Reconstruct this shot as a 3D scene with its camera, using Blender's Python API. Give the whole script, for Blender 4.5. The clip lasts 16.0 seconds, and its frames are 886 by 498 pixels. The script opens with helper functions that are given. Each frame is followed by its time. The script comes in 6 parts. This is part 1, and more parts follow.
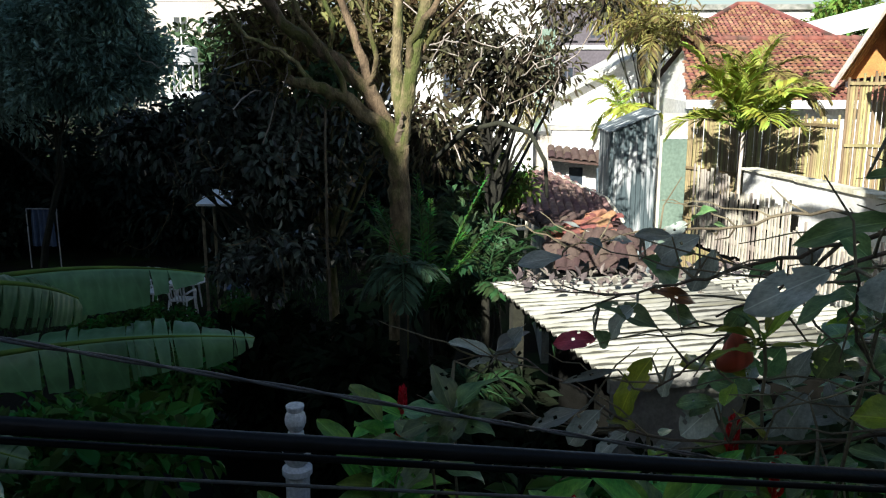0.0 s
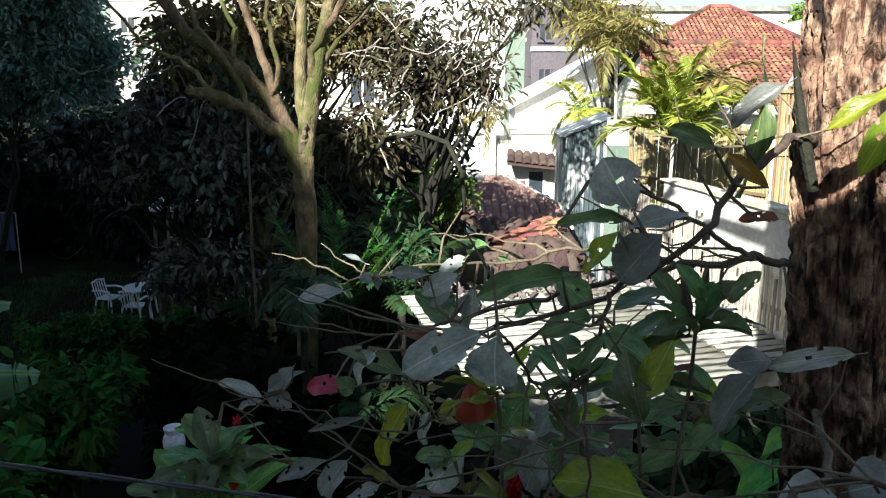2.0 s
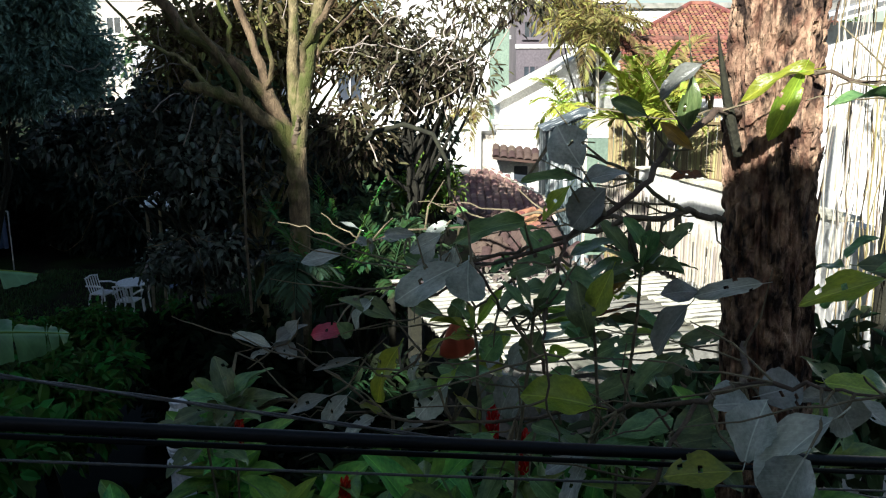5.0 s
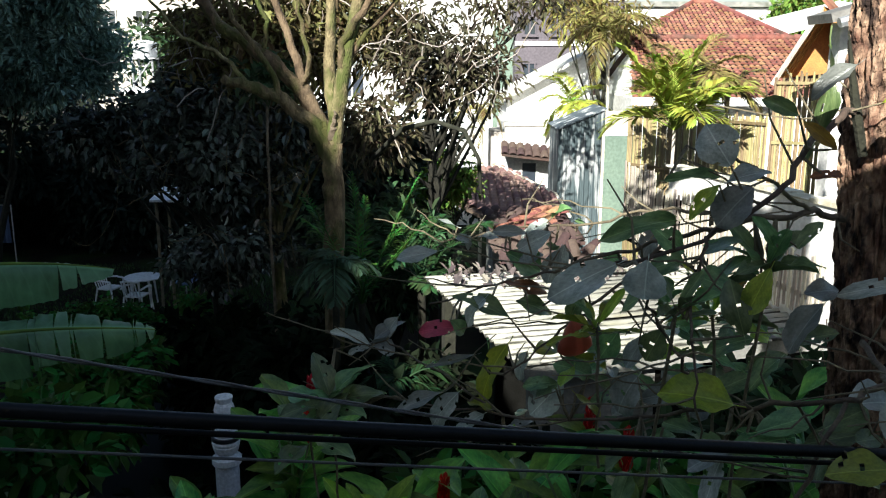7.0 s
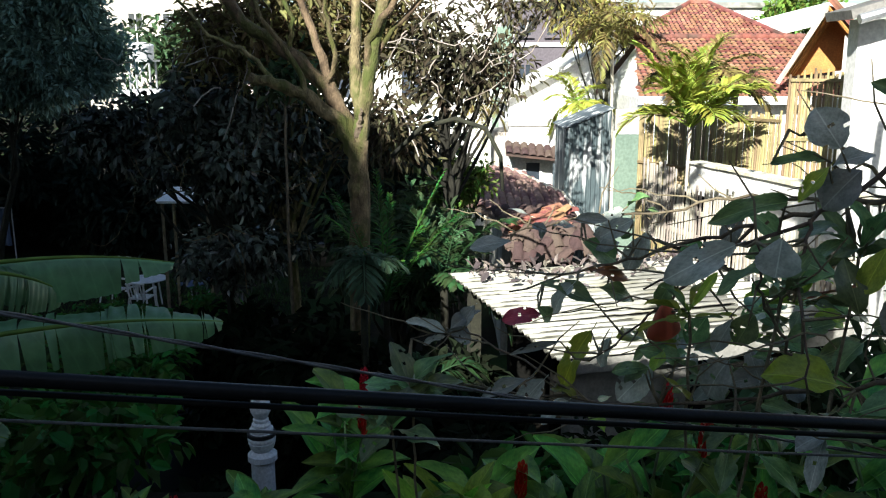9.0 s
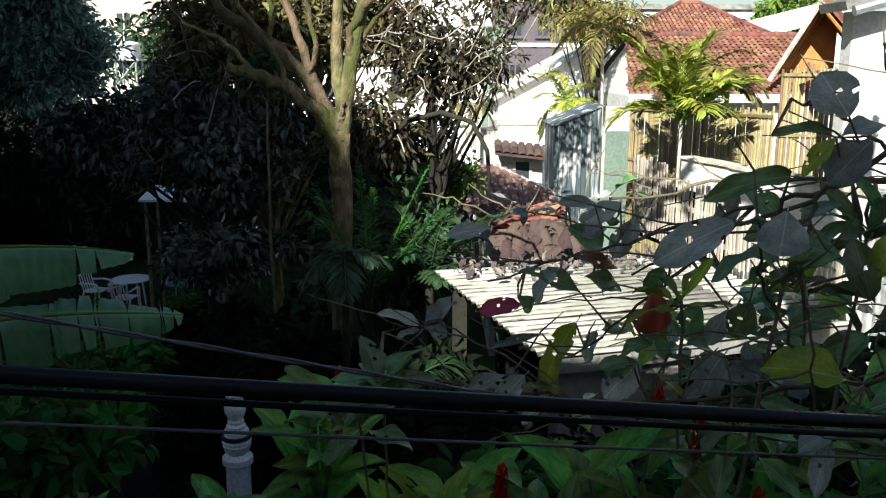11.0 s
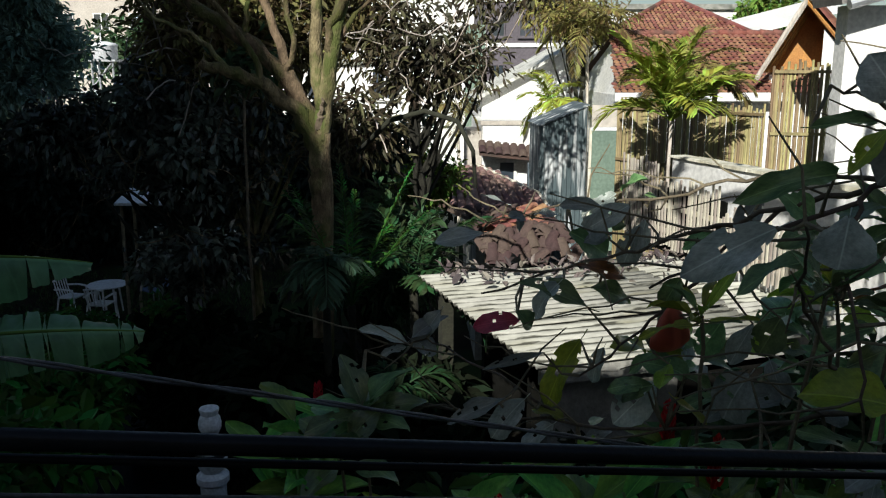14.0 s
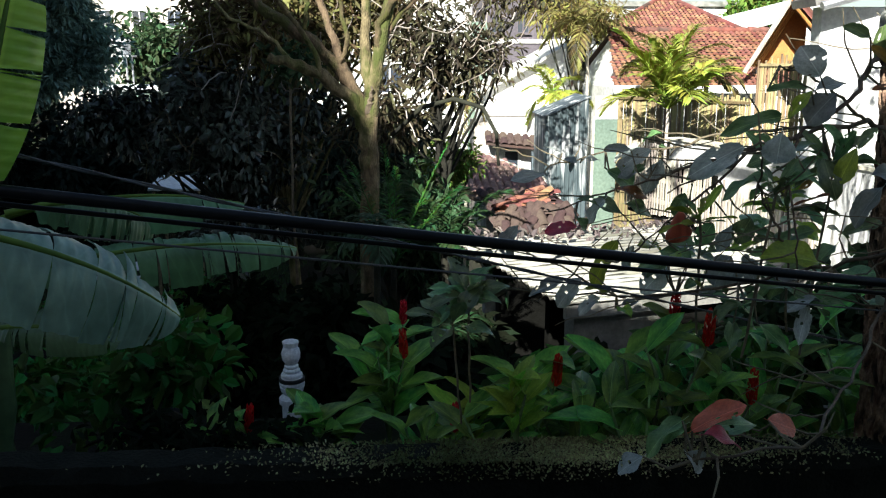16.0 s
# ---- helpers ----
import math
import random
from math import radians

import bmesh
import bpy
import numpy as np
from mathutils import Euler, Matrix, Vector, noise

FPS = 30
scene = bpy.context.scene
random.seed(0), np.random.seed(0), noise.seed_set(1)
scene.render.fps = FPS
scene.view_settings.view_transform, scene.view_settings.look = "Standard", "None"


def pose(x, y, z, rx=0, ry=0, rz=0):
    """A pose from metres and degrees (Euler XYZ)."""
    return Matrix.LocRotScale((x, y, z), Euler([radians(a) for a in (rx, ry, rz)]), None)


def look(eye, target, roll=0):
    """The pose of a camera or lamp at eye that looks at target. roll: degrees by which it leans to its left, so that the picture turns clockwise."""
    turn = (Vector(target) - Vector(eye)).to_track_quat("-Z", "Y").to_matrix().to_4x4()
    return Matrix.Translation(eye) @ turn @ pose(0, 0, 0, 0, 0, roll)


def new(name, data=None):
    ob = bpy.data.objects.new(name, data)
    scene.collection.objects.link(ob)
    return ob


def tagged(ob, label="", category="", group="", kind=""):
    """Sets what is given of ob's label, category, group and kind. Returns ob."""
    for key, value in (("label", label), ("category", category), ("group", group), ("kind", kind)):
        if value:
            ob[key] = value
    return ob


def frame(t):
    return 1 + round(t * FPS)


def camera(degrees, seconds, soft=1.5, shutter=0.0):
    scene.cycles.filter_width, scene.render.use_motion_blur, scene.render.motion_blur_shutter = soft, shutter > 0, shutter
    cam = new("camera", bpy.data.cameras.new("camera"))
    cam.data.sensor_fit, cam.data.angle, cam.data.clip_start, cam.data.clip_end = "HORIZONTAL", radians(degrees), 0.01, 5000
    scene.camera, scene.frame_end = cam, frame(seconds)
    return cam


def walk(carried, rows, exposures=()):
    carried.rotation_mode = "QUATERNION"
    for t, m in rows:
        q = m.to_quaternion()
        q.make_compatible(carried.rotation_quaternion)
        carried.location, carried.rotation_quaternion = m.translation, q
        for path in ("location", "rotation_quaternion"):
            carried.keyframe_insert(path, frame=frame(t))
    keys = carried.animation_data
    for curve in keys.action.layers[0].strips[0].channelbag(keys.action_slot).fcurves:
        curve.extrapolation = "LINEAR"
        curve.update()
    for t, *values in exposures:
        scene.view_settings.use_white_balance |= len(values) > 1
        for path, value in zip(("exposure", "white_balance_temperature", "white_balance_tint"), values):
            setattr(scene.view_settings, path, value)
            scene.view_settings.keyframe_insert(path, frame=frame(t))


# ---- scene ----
cam = camera(55.0, 16.0, soft=1.15)
PATH = [
    (0, (-0.325, -0.021, 5.868), (-0.408, 1.932, 5.446), -0.0),
    (0.5, (0.374, 0.205, 5.929), (0.294, 2.157, 5.501), -0.1),
    (1, (0.541, 0.232, 5.917), (0.468, 2.186, 5.493), 0.1),
    (1.5, (0.499, 0.227, 5.947), (0.427, 2.181, 5.524), 0.2),
    (2, (0.541, 0.23, 5.962), (0.472, 2.184, 5.539), 0.1),
    (2.5, (0.543, 0.237, 5.94), (0.478, 2.19, 5.516), 0.1),
    (3, (0.545, 0.22, 5.937), (0.485, 2.173, 5.512), -0.0),
    (3.5, (0.567, 0.214, 5.92), (0.512, 2.167, 5.492), -0.0),
    (4, (0.574, 0.018, 5.924), (0.524, 1.973, 5.502), -0.1),
    (6.5, (0.492, -0.332, 5.923), (0.47, 1.62, 5.489), 0.0),
    (7, (0.083, -0.265, 5.928), (0.068, 1.687, 5.494), 0.2),
    (7.5, (-0.345, -0.194, 5.935), (-0.355, 1.759, 5.504), 0.1),
    (8, (-0.305, -0.195, 5.944), (-0.311, 1.758, 5.513), -0.1),
    (8.5, (-0.299, -0.36, 5.918), (-0.298, 1.594, 5.494), -0.1),
    (9, (-0.297, -0.3, 5.876), (-0.288, 1.654, 5.447), -0.0),
    (11.5, (-0.218, 0.153, 5.747), (-0.181, 2.107, 5.325), 0.1),
    (12, (-0.223, 0.567, 5.746), (-0.177, 2.519, 5.311), -0.0),
    (12.5, (-0.181, 0.744, 5.752), (-0.13, 2.699, 5.334), -0.1),
    (13, (-0.205, 0.708, 5.732), (-0.147, 2.663, 5.314), 0.0),
    (13.5, (-0.2, 0.73, 5.713), (-0.136, 2.683, 5.285), 0.0),
    (14, (-0.239, 0.284, 5.709), (-0.17, 2.239, 5.289), 0.0),
    (14.5, (-0.33, -0.332, 5.677), (-0.255, 1.622, 5.257), -0.1),
    (15, (-0.394, -0.791, 5.666), (-0.315, 1.162, 5.245), -0.1),
    (15.5, (-0.462, -0.874, 5.625), (-0.378, 1.076, 5.191), -0.1),
    (16, (-0.736, -1.105, 5.673), (-0.648, 0.847, 5.245), -0.0),
]
EXPOSURE = 1.5
walk(cam, [(t, look(eye, target, roll)) for t, eye, target, roll in PATH],
     [(t, EXPOSURE + stops, 6250, 6) for t, stops in ((0.0, -0.3), (0.8, 0.0), (3.2, 0.0), (4.0, -0.2), (6.5, -0.15), (7.2, -0.1), (8.0, -0.25), (8.7, 0.0), (9.2, 0.0), (11.2, -0.35), (11.55, -0.35), (12.0, 0.1), (12.4, -1.0), (14.1, -1.05), (14.6, -0.45), (15.1, -0.1), (16.0, -0.05))])
SKY, SUN = 0.052, 5.0
EAVE = 8.3
# east end and height of each step of the unseen wing added for shade
WING = [(-9.5, 22.0), (-6.3, 14.4), (-4.72, 11.0)]
ROOF_AT, ROOF_TURN = (0.66, 6.04, 3.62), 17.0
FENCE_A, FENCE_B = (2.30, 10.4, 3.78), (3.28, 6.5, 3.74)
# centre, radii and clumps of the unseen crown added to the forked tree for shade
CROWN = [((-4.4, 7.2, 8.2), (1.6, 1.4, 0.6), 90), ((-6.4, 8.0, 8.3), (2.4, 2.6, 0.9), 170), ((-7.0, 11.0, 9.0), (2.2, 2.4, 1.0), 170), ((-8.5, 12.5, 9.6), (3.0, 2.6, 1.1), 150)]




# ---------------------------------------------------------------- light
SUN_WAY = Vector((0.27, 0.82, -0.50)).normalized()
world = bpy.data.worlds.new("sky")
scene.world = world
world.use_nodes = True
wn = world.node_tree.nodes
sky = wn.new("ShaderNodeTexSky")
sky.sky_type, sky.sun_disc = "NISHITA", False
sky.sun_elevation = math.asin(-SUN_WAY.z)
sky.sun_rotation = math.atan2(-SUN_WAY.x, -SUN_WAY.y)
sky.air_density, sky.dust_density = 1.0, 1.0
wn["Background"].inputs["Strength"].default_value = SKY
world.node_tree.links.new(sky.outputs[0], wn["Background"].inputs["Color"])
sun = new("sun", bpy.data.lights.new("sun", "SUN"))
sun.data.energy, sun.data.angle, sun.data.color = SUN, radians(0.5), (1.0, 0.95, 0.88)
sun.matrix_world = look((0, 0, 30), Vector((0, 0, 30)) + SUN_WAY)


# ---------------------------------------------------------------- materials
def material(name, base, rough=0.7, metal=0.0, second=None, scale=6.0, fine=40.0, bump=0.3, spread=0.12, spec=0.4,
             thin=0.0, stain=None, stain_scale=1.5, stain_at=0.55, per="object", stretch=(1, 1, 1), bump_scale=None):
    """A surface with two scales of variation, fine relief and its own spread from piece to piece."""
    m = bpy.data.materials.new(name)
    m.use_nodes = True
    nt = m.node_tree
    n, li = nt.nodes, nt.links
    out, b = n["Material Output"], n["Principled BSDF"]
    co = n.new("ShaderNodeTexCoord")
    mp = n.new("ShaderNodeMapping")
    mp.inputs["Scale"].default_value = stretch
    li.new(co.outputs["Object"], mp.inputs["Vector"])
    big = n.new("ShaderNodeTexNoise")
    big.inputs["Scale"].default_value, big.inputs["Detail"].default_value = scale, 5
    small = n.new("ShaderNodeTexNoise")
    small.inputs["Scale"].default_value, small.inputs["Detail"].default_value = fine, 4
    for t in (big, small):
        li.new(mp.outputs[0], t.inputs["Vector"])
    ramp = n.new("ShaderNodeValToRGB")
    second = second or tuple(c * 0.6 for c in base)
    ramp.color_ramp.elements[0].position, ramp.color_ramp.elements[1].position = 0.35, 0.65
    ramp.color_ramp.elements[0].color, ramp.color_ramp.elements[1].color = (*second, 1), (*base, 1)
    li.new(big.outputs[0], ramp.inputs[0])
    col = ramp.outputs[0]
    mix = n.new("ShaderNodeMix")
    mix.data_type, mix.blend_type = "RGBA", "MULTIPLY"
    mix.inputs["Factor"].default_value = 0.6
    grain = n.new("ShaderNodeMapRange")
    grain.inputs["From Min"].default_value, grain.inputs["From Max"].default_value = 0.3, 0.7
    grain.inputs["To Min"].default_value, grain.inputs["To Max"].default_value = 0.6, 1.2
    li.new(small.outputs[0], grain.inputs["Value"])
    li.new(col, mix.inputs["A"])
    li.new(grain.outputs[0], mix.inputs["B"])
    col = mix.outputs["Result"]
    if stain:
        st = n.new("ShaderNodeTexNoise")
        st.inputs["Scale"].default_value, st.inputs["Detail"].default_value = stain_scale, 8
        li.new(mp.outputs[0], st.inputs["Vector"])
        sr = n.new("ShaderNodeMapRange")
        sr.inputs["From Min"].default_value, sr.inputs["From Max"].default_value = stain_at - 0.06, stain_at + 0.1
        li.new(st.outputs[0], sr.inputs["Value"])
        ms = n.new("ShaderNodeMix")
        ms.data_type = "RGBA"
        ms.inputs["B"].default_value = (*stain, 1)
        li.new(sr.outputs[0], ms.inputs["Factor"])
        li.new(col, ms.inputs["A"])
        col = ms.outputs["Result"]
    hsv = n.new("ShaderNodeHueSaturation")
    if per == "island":
        rnd = n.new("ShaderNodeNewGeometry").outputs["Random Per Island"]
    else:
        rnd = n.new("ShaderNodeObjectInfo").outputs["Random"]
    for socket, amount in (("Value", spread * 2.2), ("Hue", spread * 0.22)):
        r = n.new("ShaderNodeMapRange")
        mid = 1.0 if socket == "Value" else 0.5
        r.inputs["To Min"].default_value, r.inputs["To Max"].default_value = mid - amount, mid + amount
        li.new(rnd, r.inputs["Value"])
        li.new(r.outputs[0], hsv.inputs[socket])
    li.new(col, hsv.inputs["Color"])
    li.new(hsv.outputs[0], b.inputs["Base Color"])
    b.inputs["Roughness"].default_value, b.inputs["Metallic"].default_value = rough, metal
    b.inputs["Specular IOR Level"].default_value = spec
    bp = n.new("ShaderNodeBump")
    bp.inputs["Strength"].default_value, bp.inputs["Distance"].default_value = bump, 0.02
    li.new((small if bump_scale is None else big).outputs[0], bp.inputs["Height"])
    li.new(bp.outputs[0], b.inputs["Normal"])
    if thin:
        tr = n.new("ShaderNodeBsdfTranslucent")
        li.new(hsv.outputs[0], tr.inputs["Color"])
        sh = n.new("ShaderNodeMixShader")
        sh.inputs[0].default_value = thin
        li.new(b.outputs[0], sh.inputs[1])
        li.new(tr.outputs[0], sh.inputs[2])
        li.new(sh.outputs[0], out.inputs["Surface"])
    return m


def leaf_material(name, base, second, rough=0.28, thin=0.25, spread=0.15, spots=(0.12, 0.07, 0.03)):
    """A broad leaf: pale midrib and side veins along its own axes, blotches and a waxy gloss."""
    m = material(name, base, rough, second=second, scale=2.5, fine=14, bump=0.2, spread=spread, spec=0.6, thin=thin,
                 stain=spots, stain_scale=3.0, stain_at=0.68)
    n, li = m.node_tree.nodes, m.node_tree.links
    co = next(x for x in n if x.type == "TEX_COORD")
    sep = n.new("ShaderNodeSeparateXYZ")
    li.new(co.outputs["Object"], sep.inputs[0])
    ab = n.new("ShaderNodeMath"); ab.operation = "ABSOLUTE"
    li.new(sep.outputs["X"], ab.inputs[0])
    # side veins: stripes in (along - 0.7 * |across|)
    mul = n.new("ShaderNodeMath"); mul.operation = "MULTIPLY_ADD"
    li.new(ab.outputs[0], mul.inputs[0]); mul.inputs[1].default_value = -0.7
    li.new(sep.outputs["Y"], mul.inputs[2])
    fr = n.new("ShaderNodeMath"); fr.operation = "MULTIPLY"; fr.inputs[1].default_value = 11.0
    li.new(mul.outputs[0], fr.inputs[0])
    pp = n.new("ShaderNodeMath"); pp.operation = "PINGPONG"; pp.inputs[1].default_value = 0.5
    li.new(fr.outputs[0], pp.inputs[0])
    v1 = n.new("ShaderNodeMapRange")
    v1.inputs["From Min"].default_value, v1.inputs["From Max"].default_value = 0.0, 0.09
    v1.inputs["To Min"].default_value, v1.inputs["To Max"].default_value = 0.10, 0.0
    li.new(pp.outputs[0], v1.inputs["Value"])
    v2 = n.new("ShaderNodeMapRange")
    v2.inputs["From Min"].default_value, v2.inputs["From Max"].default_value = 0.008, 0.02
    v2.inputs["To Min"].default_value, v2.inputs["To Max"].default_value = 0.38, 0.0
    li.new(ab.outputs[0], v2.inputs["Value"])
    mx = n.new("ShaderNodeMath"); mx.operation = "MAXIMUM"
    li.new(v1.outputs[0], mx.inputs[0]); li.new(v2.outputs[0], mx.inputs[1])
    hsv = next(x for x in n if x.type == "HUE_SAT")
    vein = n.new("ShaderNodeMix"); vein.data_type = "RGBA"
    vein.inputs["B"].default_value = (*[min(1, c * 1.9 + 0.02) for c in base], 1)
    li.new(mx.outputs[0], vein.inputs["Factor"])
    src = hsv.inputs["Color"].links[0].from_socket
    li.new(src, vein.inputs["A"])
    li.new(vein.outputs["Result"], hsv.inputs["Color"])
    return m


M = {}
# earth darkened to near black so its colour carries the deep shade
M["soil"] = material("shade_black_soil", (0.020, 0.017, 0.012), 0.95, spec=0.04, second=(0.012, 0.011, 0.009), scale=1.2, fine=30, bump=0.6, stain=(0.02, 0.035, 0.012), stain_scale=0.5)
M["lawn"] = material("lawn_grass", (0.045, 0.085, 0.02), 0.9, second=(0.025, 0.05, 0.014), scale=1.2, fine=60, bump=0.4, per="island", spread=0.18)
M["bark"] = material("mossy_brown_bark", (0.25, 0.195, 0.105), 0.9, second=(0.085, 0.064, 0.032), scale=13, fine=60, bump=1.0, stain=(0.075, 0.085, 0.02), stain_scale=6, stain_at=0.52, stretch=(1, 1, 0.5))
M["rough_bark"] = material("flaky_brown_bark", (0.50, 0.345, 0.22), 0.92, second=(0.15, 0.075, 0.045), scale=22, fine=80, bump=1.0, stain=(0.022, 0.012, 0.008), stain_scale=19, stain_at=0.53, stretch=(1, 1, 0.5))
M["twig"] = material("grey_brown_twig", (0.19, 0.15, 0.10), 0.85, second=(0.10, 0.075, 0.05), scale=9, fine=60, bump=0.5)
M["leaf_green"] = leaf_material("waxy_green_leaf", (0.245, 0.36, 0.14), (0.09, 0.17, 0.06), spread=0.2)
# leaf copy whose pale grey paints the sky's sheen on the blade
M["leaf_grey"] = leaf_material("sky_sheen_leaf", (0.45, 0.475, 0.43), (0.26, 0.29, 0.25), rough=0.3, spread=0.22)
M["leaf_vivid"] = leaf_material("fresh_green_lance_leaf", (0.31, 0.55, 0.10), (0.085, 0.23, 0.045), thin=0.3, spread=0.2)
# dark bark; on the garden's stems and posts it also paints the shade
M["dark_stem"] = material("shade_dark_stem", (0.03, 0.03, 0.018), 0.95, second=(0.016, 0.016, 0.01), scale=9, fine=50, bump=0.5)
# black for sheets that stand in for unlit hollows
M["shade_black"] = material("shade_black_board", (0.008, 0.008, 0.007), 0.95, second=(0.005, 0.005, 0.004), scale=4, fine=40, bump=0.3, spec=0.05)
# concrete painted near black for the shade on the planter wall's face
M["shade_concrete"] = material("shade_black_concrete", (0.016, 0.016, 0.012), 0.95, second=(0.009, 0.010, 0.007), scale=7, fine=50, bump=0.6, spec=0.1)
# black without reflection, painting the shade of the garden floor
M["water"] = material("shade_black_sheet", (0.004, 0.006, 0.005), 0.35, second=(0.003, 0.004, 0.004), scale=0.8, fine=3, bump=0.05, spread=0.0, spec=0.01)
M["leaf_yellow"] = leaf_material("yellow_green_leaf", (0.40, 0.47, 0.05), (0.22, 0.31, 0.035), thin=0.35)
M["leaf_red"] = leaf_material("red_turning_leaf", (0.66, 0.10, 0.085), (0.45, 0.05, 0.045), thin=0.3)
M["leaf_rust"] = leaf_material("withered_rust_leaf", (0.33, 0.15, 0.035), (0.17, 0.08, 0.03), thin=0.3)
M["petal"] = material("red_bracts", (0.68, 0.012, 0.015), 0.4, second=(0.45, 0.008, 0.012), scale=14, fine=50, bump=0.2, thin=0.2, spread=0.03)
M["banana"] = leaf_material("banana_leaf_blade", (0.15, 0.30, 0.14), (0.075, 0.17, 0.075), rough=0.35, thin=0.3, spots=(0.16, 0.12, 0.05))
# paler copy of the banana blade, with sky light put into its colour
M["banana_skylit"] = leaf_material("skylit_banana_blade", (0.28, 0.42, 0.33), (0.15, 0.25, 0.19), rough=0.35, thin=0.25, spots=(0.20, 0.22, 0.14))
M["banana_yellow"] = leaf_material("young_banana_blade", (0.40, 0.60, 0.07), (0.20, 0.38, 0.04), rough=0.4, thin=0.4)
FOL = dict(rough=0.55, scale=1.1, fine=9, bump=0.1, per="island", spread=0.22, spec=0.2, thin=0.25)
# near-black leaves: the garden's deep shade is put into their colour
M["fol_deep"] = material("shade_coloured_foliage", (0.016, 0.024, 0.012), second=(0.010, 0.015, 0.008), **{**FOL, "rough": 0.9, "spec": 0.08})
# darker foliage copy with the shade under the trees in its colour
M["fol_shade"] = material("shade_dark_foliage", (0.03, 0.048, 0.034), second=(0.018, 0.032, 0.022), **FOL)
M["fol_dark"] = material("dark_blue_green_foliage", (0.31, 0.45, 0.38), second=(0.13, 0.22, 0.175), **FOL)
M["fol_broad"] = material("glossy_dusty_foliage", (0.155, 0.175, 0.14), second=(0.014, 0.024, 0.014), **{**FOL, "rough": 0.26, "spec": 0.8, "spread": 0.34})
M["fol_mid"] = material("mid_green_foliage", (0.07, 0.11, 0.048), second=(0.042, 0.075, 0.033), **FOL)
M["fol_olive"] = material("olive_dry_foliage", (0.23, 0.19, 0.075), second=(0.09, 0.075, 0.036), **{**FOL, "spec": 0.1})
M["fol_light"] = material("light_green_foliage", (0.18, 0.27, 0.05), second=(0.11, 0.18, 0.035), **FOL)
M["fol_mauve"] = material("bronze_foliage", (0.115, 0.098, 0.055), second=(0.05, 0.046, 0.032), **{**FOL, "spec": 0.1})
M["palm_green"] = material("palm_leaflets", (0.10, 0.17, 0.095), second=(0.05, 0.10, 0.055), **FOL)
M["palm_dark"] = material("dark_palm_leaflets", (0.035, 0.08, 0.026), second=(0.016, 0.042, 0.015), **FOL)
M["palm_gold"] = material("golden_palm_leaflets", (0.40, 0.45, 0.07), second=(0.22, 0.30, 0.05), **FOL)
M["palm_dry"] = material("dry_palm_leaflets", (0.30, 0.25, 0.085), second=(0.17, 0.15, 0.05), **FOL)
M["fern"] = material("fern_pinnae", (0.085, 0.215, 0.035), second=(0.03, 0.095, 0.02), **FOL)
# moss brightened so its colour carries the dappled sun on the wall top
M["moss_leaf"] = material("sunlit_moss_leaves", (0.66, 0.62, 0.33), second=(0.14, 0.16, 0.06), **FOL)
M["moss"] = material("mossy_concrete", (0.22, 0.21, 0.11), 0.95, second=(0.08, 0.08, 0.04), scale=14, fine=60, bump=1.0, stain=(0.05, 0.075, 0.02), stain_scale=9, stain_at=0.5)
M["white"] = material("white_plaster", (0.80, 0.79, 0.76), 0.85, second=(0.70, 0.69, 0.65), scale=0.9, fine=18, bump=0.12, spread=0.02, stain=(0.42, 0.40, 0.35), stain_scale=0.7, stain_at=0.68)
M["cream"] = material("cream_render", (0.52, 0.475, 0.41), 0.85, second=(0.41, 0.37, 0.315), scale=0.6, fine=10, bump=0.12, spread=0.03)
# mauve lowered so the facade's shaded side is in the colour
M["mauve"] = material("shaded_mauve_render", (0.125, 0.108, 0.122), 0.85, second=(0.098, 0.086, 0.096), scale=0.5, fine=10, bump=0.1, spread=0.03)
M["pale_slab"] = material("pale_mottled_slab", (0.62, 0.60, 0.55), 0.9, second=(0.45, 0.44, 0.40), scale=3, fine=20, bump=0.3, stain=(0.20, 0.19, 0.16), stain_scale=5, stain_at=0.60)
M["concrete"] = material("weathered_concrete", (0.28, 0.27, 0.24), 0.9, second=(0.16, 0.16, 0.145), scale=2.2, fine=30, bump=0.4, stain=(0.10, 0.105, 0.08), stain_scale=1.6, stain_at=0.58)
M["metal"] = material("weathered_fibre_cement_sheet", (0.45, 0.44, 0.385), 0.8, second=(0.36, 0.355, 0.29), scale=1.8, fine=26, bump=0.25, spread=0.06, stain=(0.22, 0.21, 0.13), stain_scale=3, stain_at=0.58, stretch=(0.35, 1, 1))


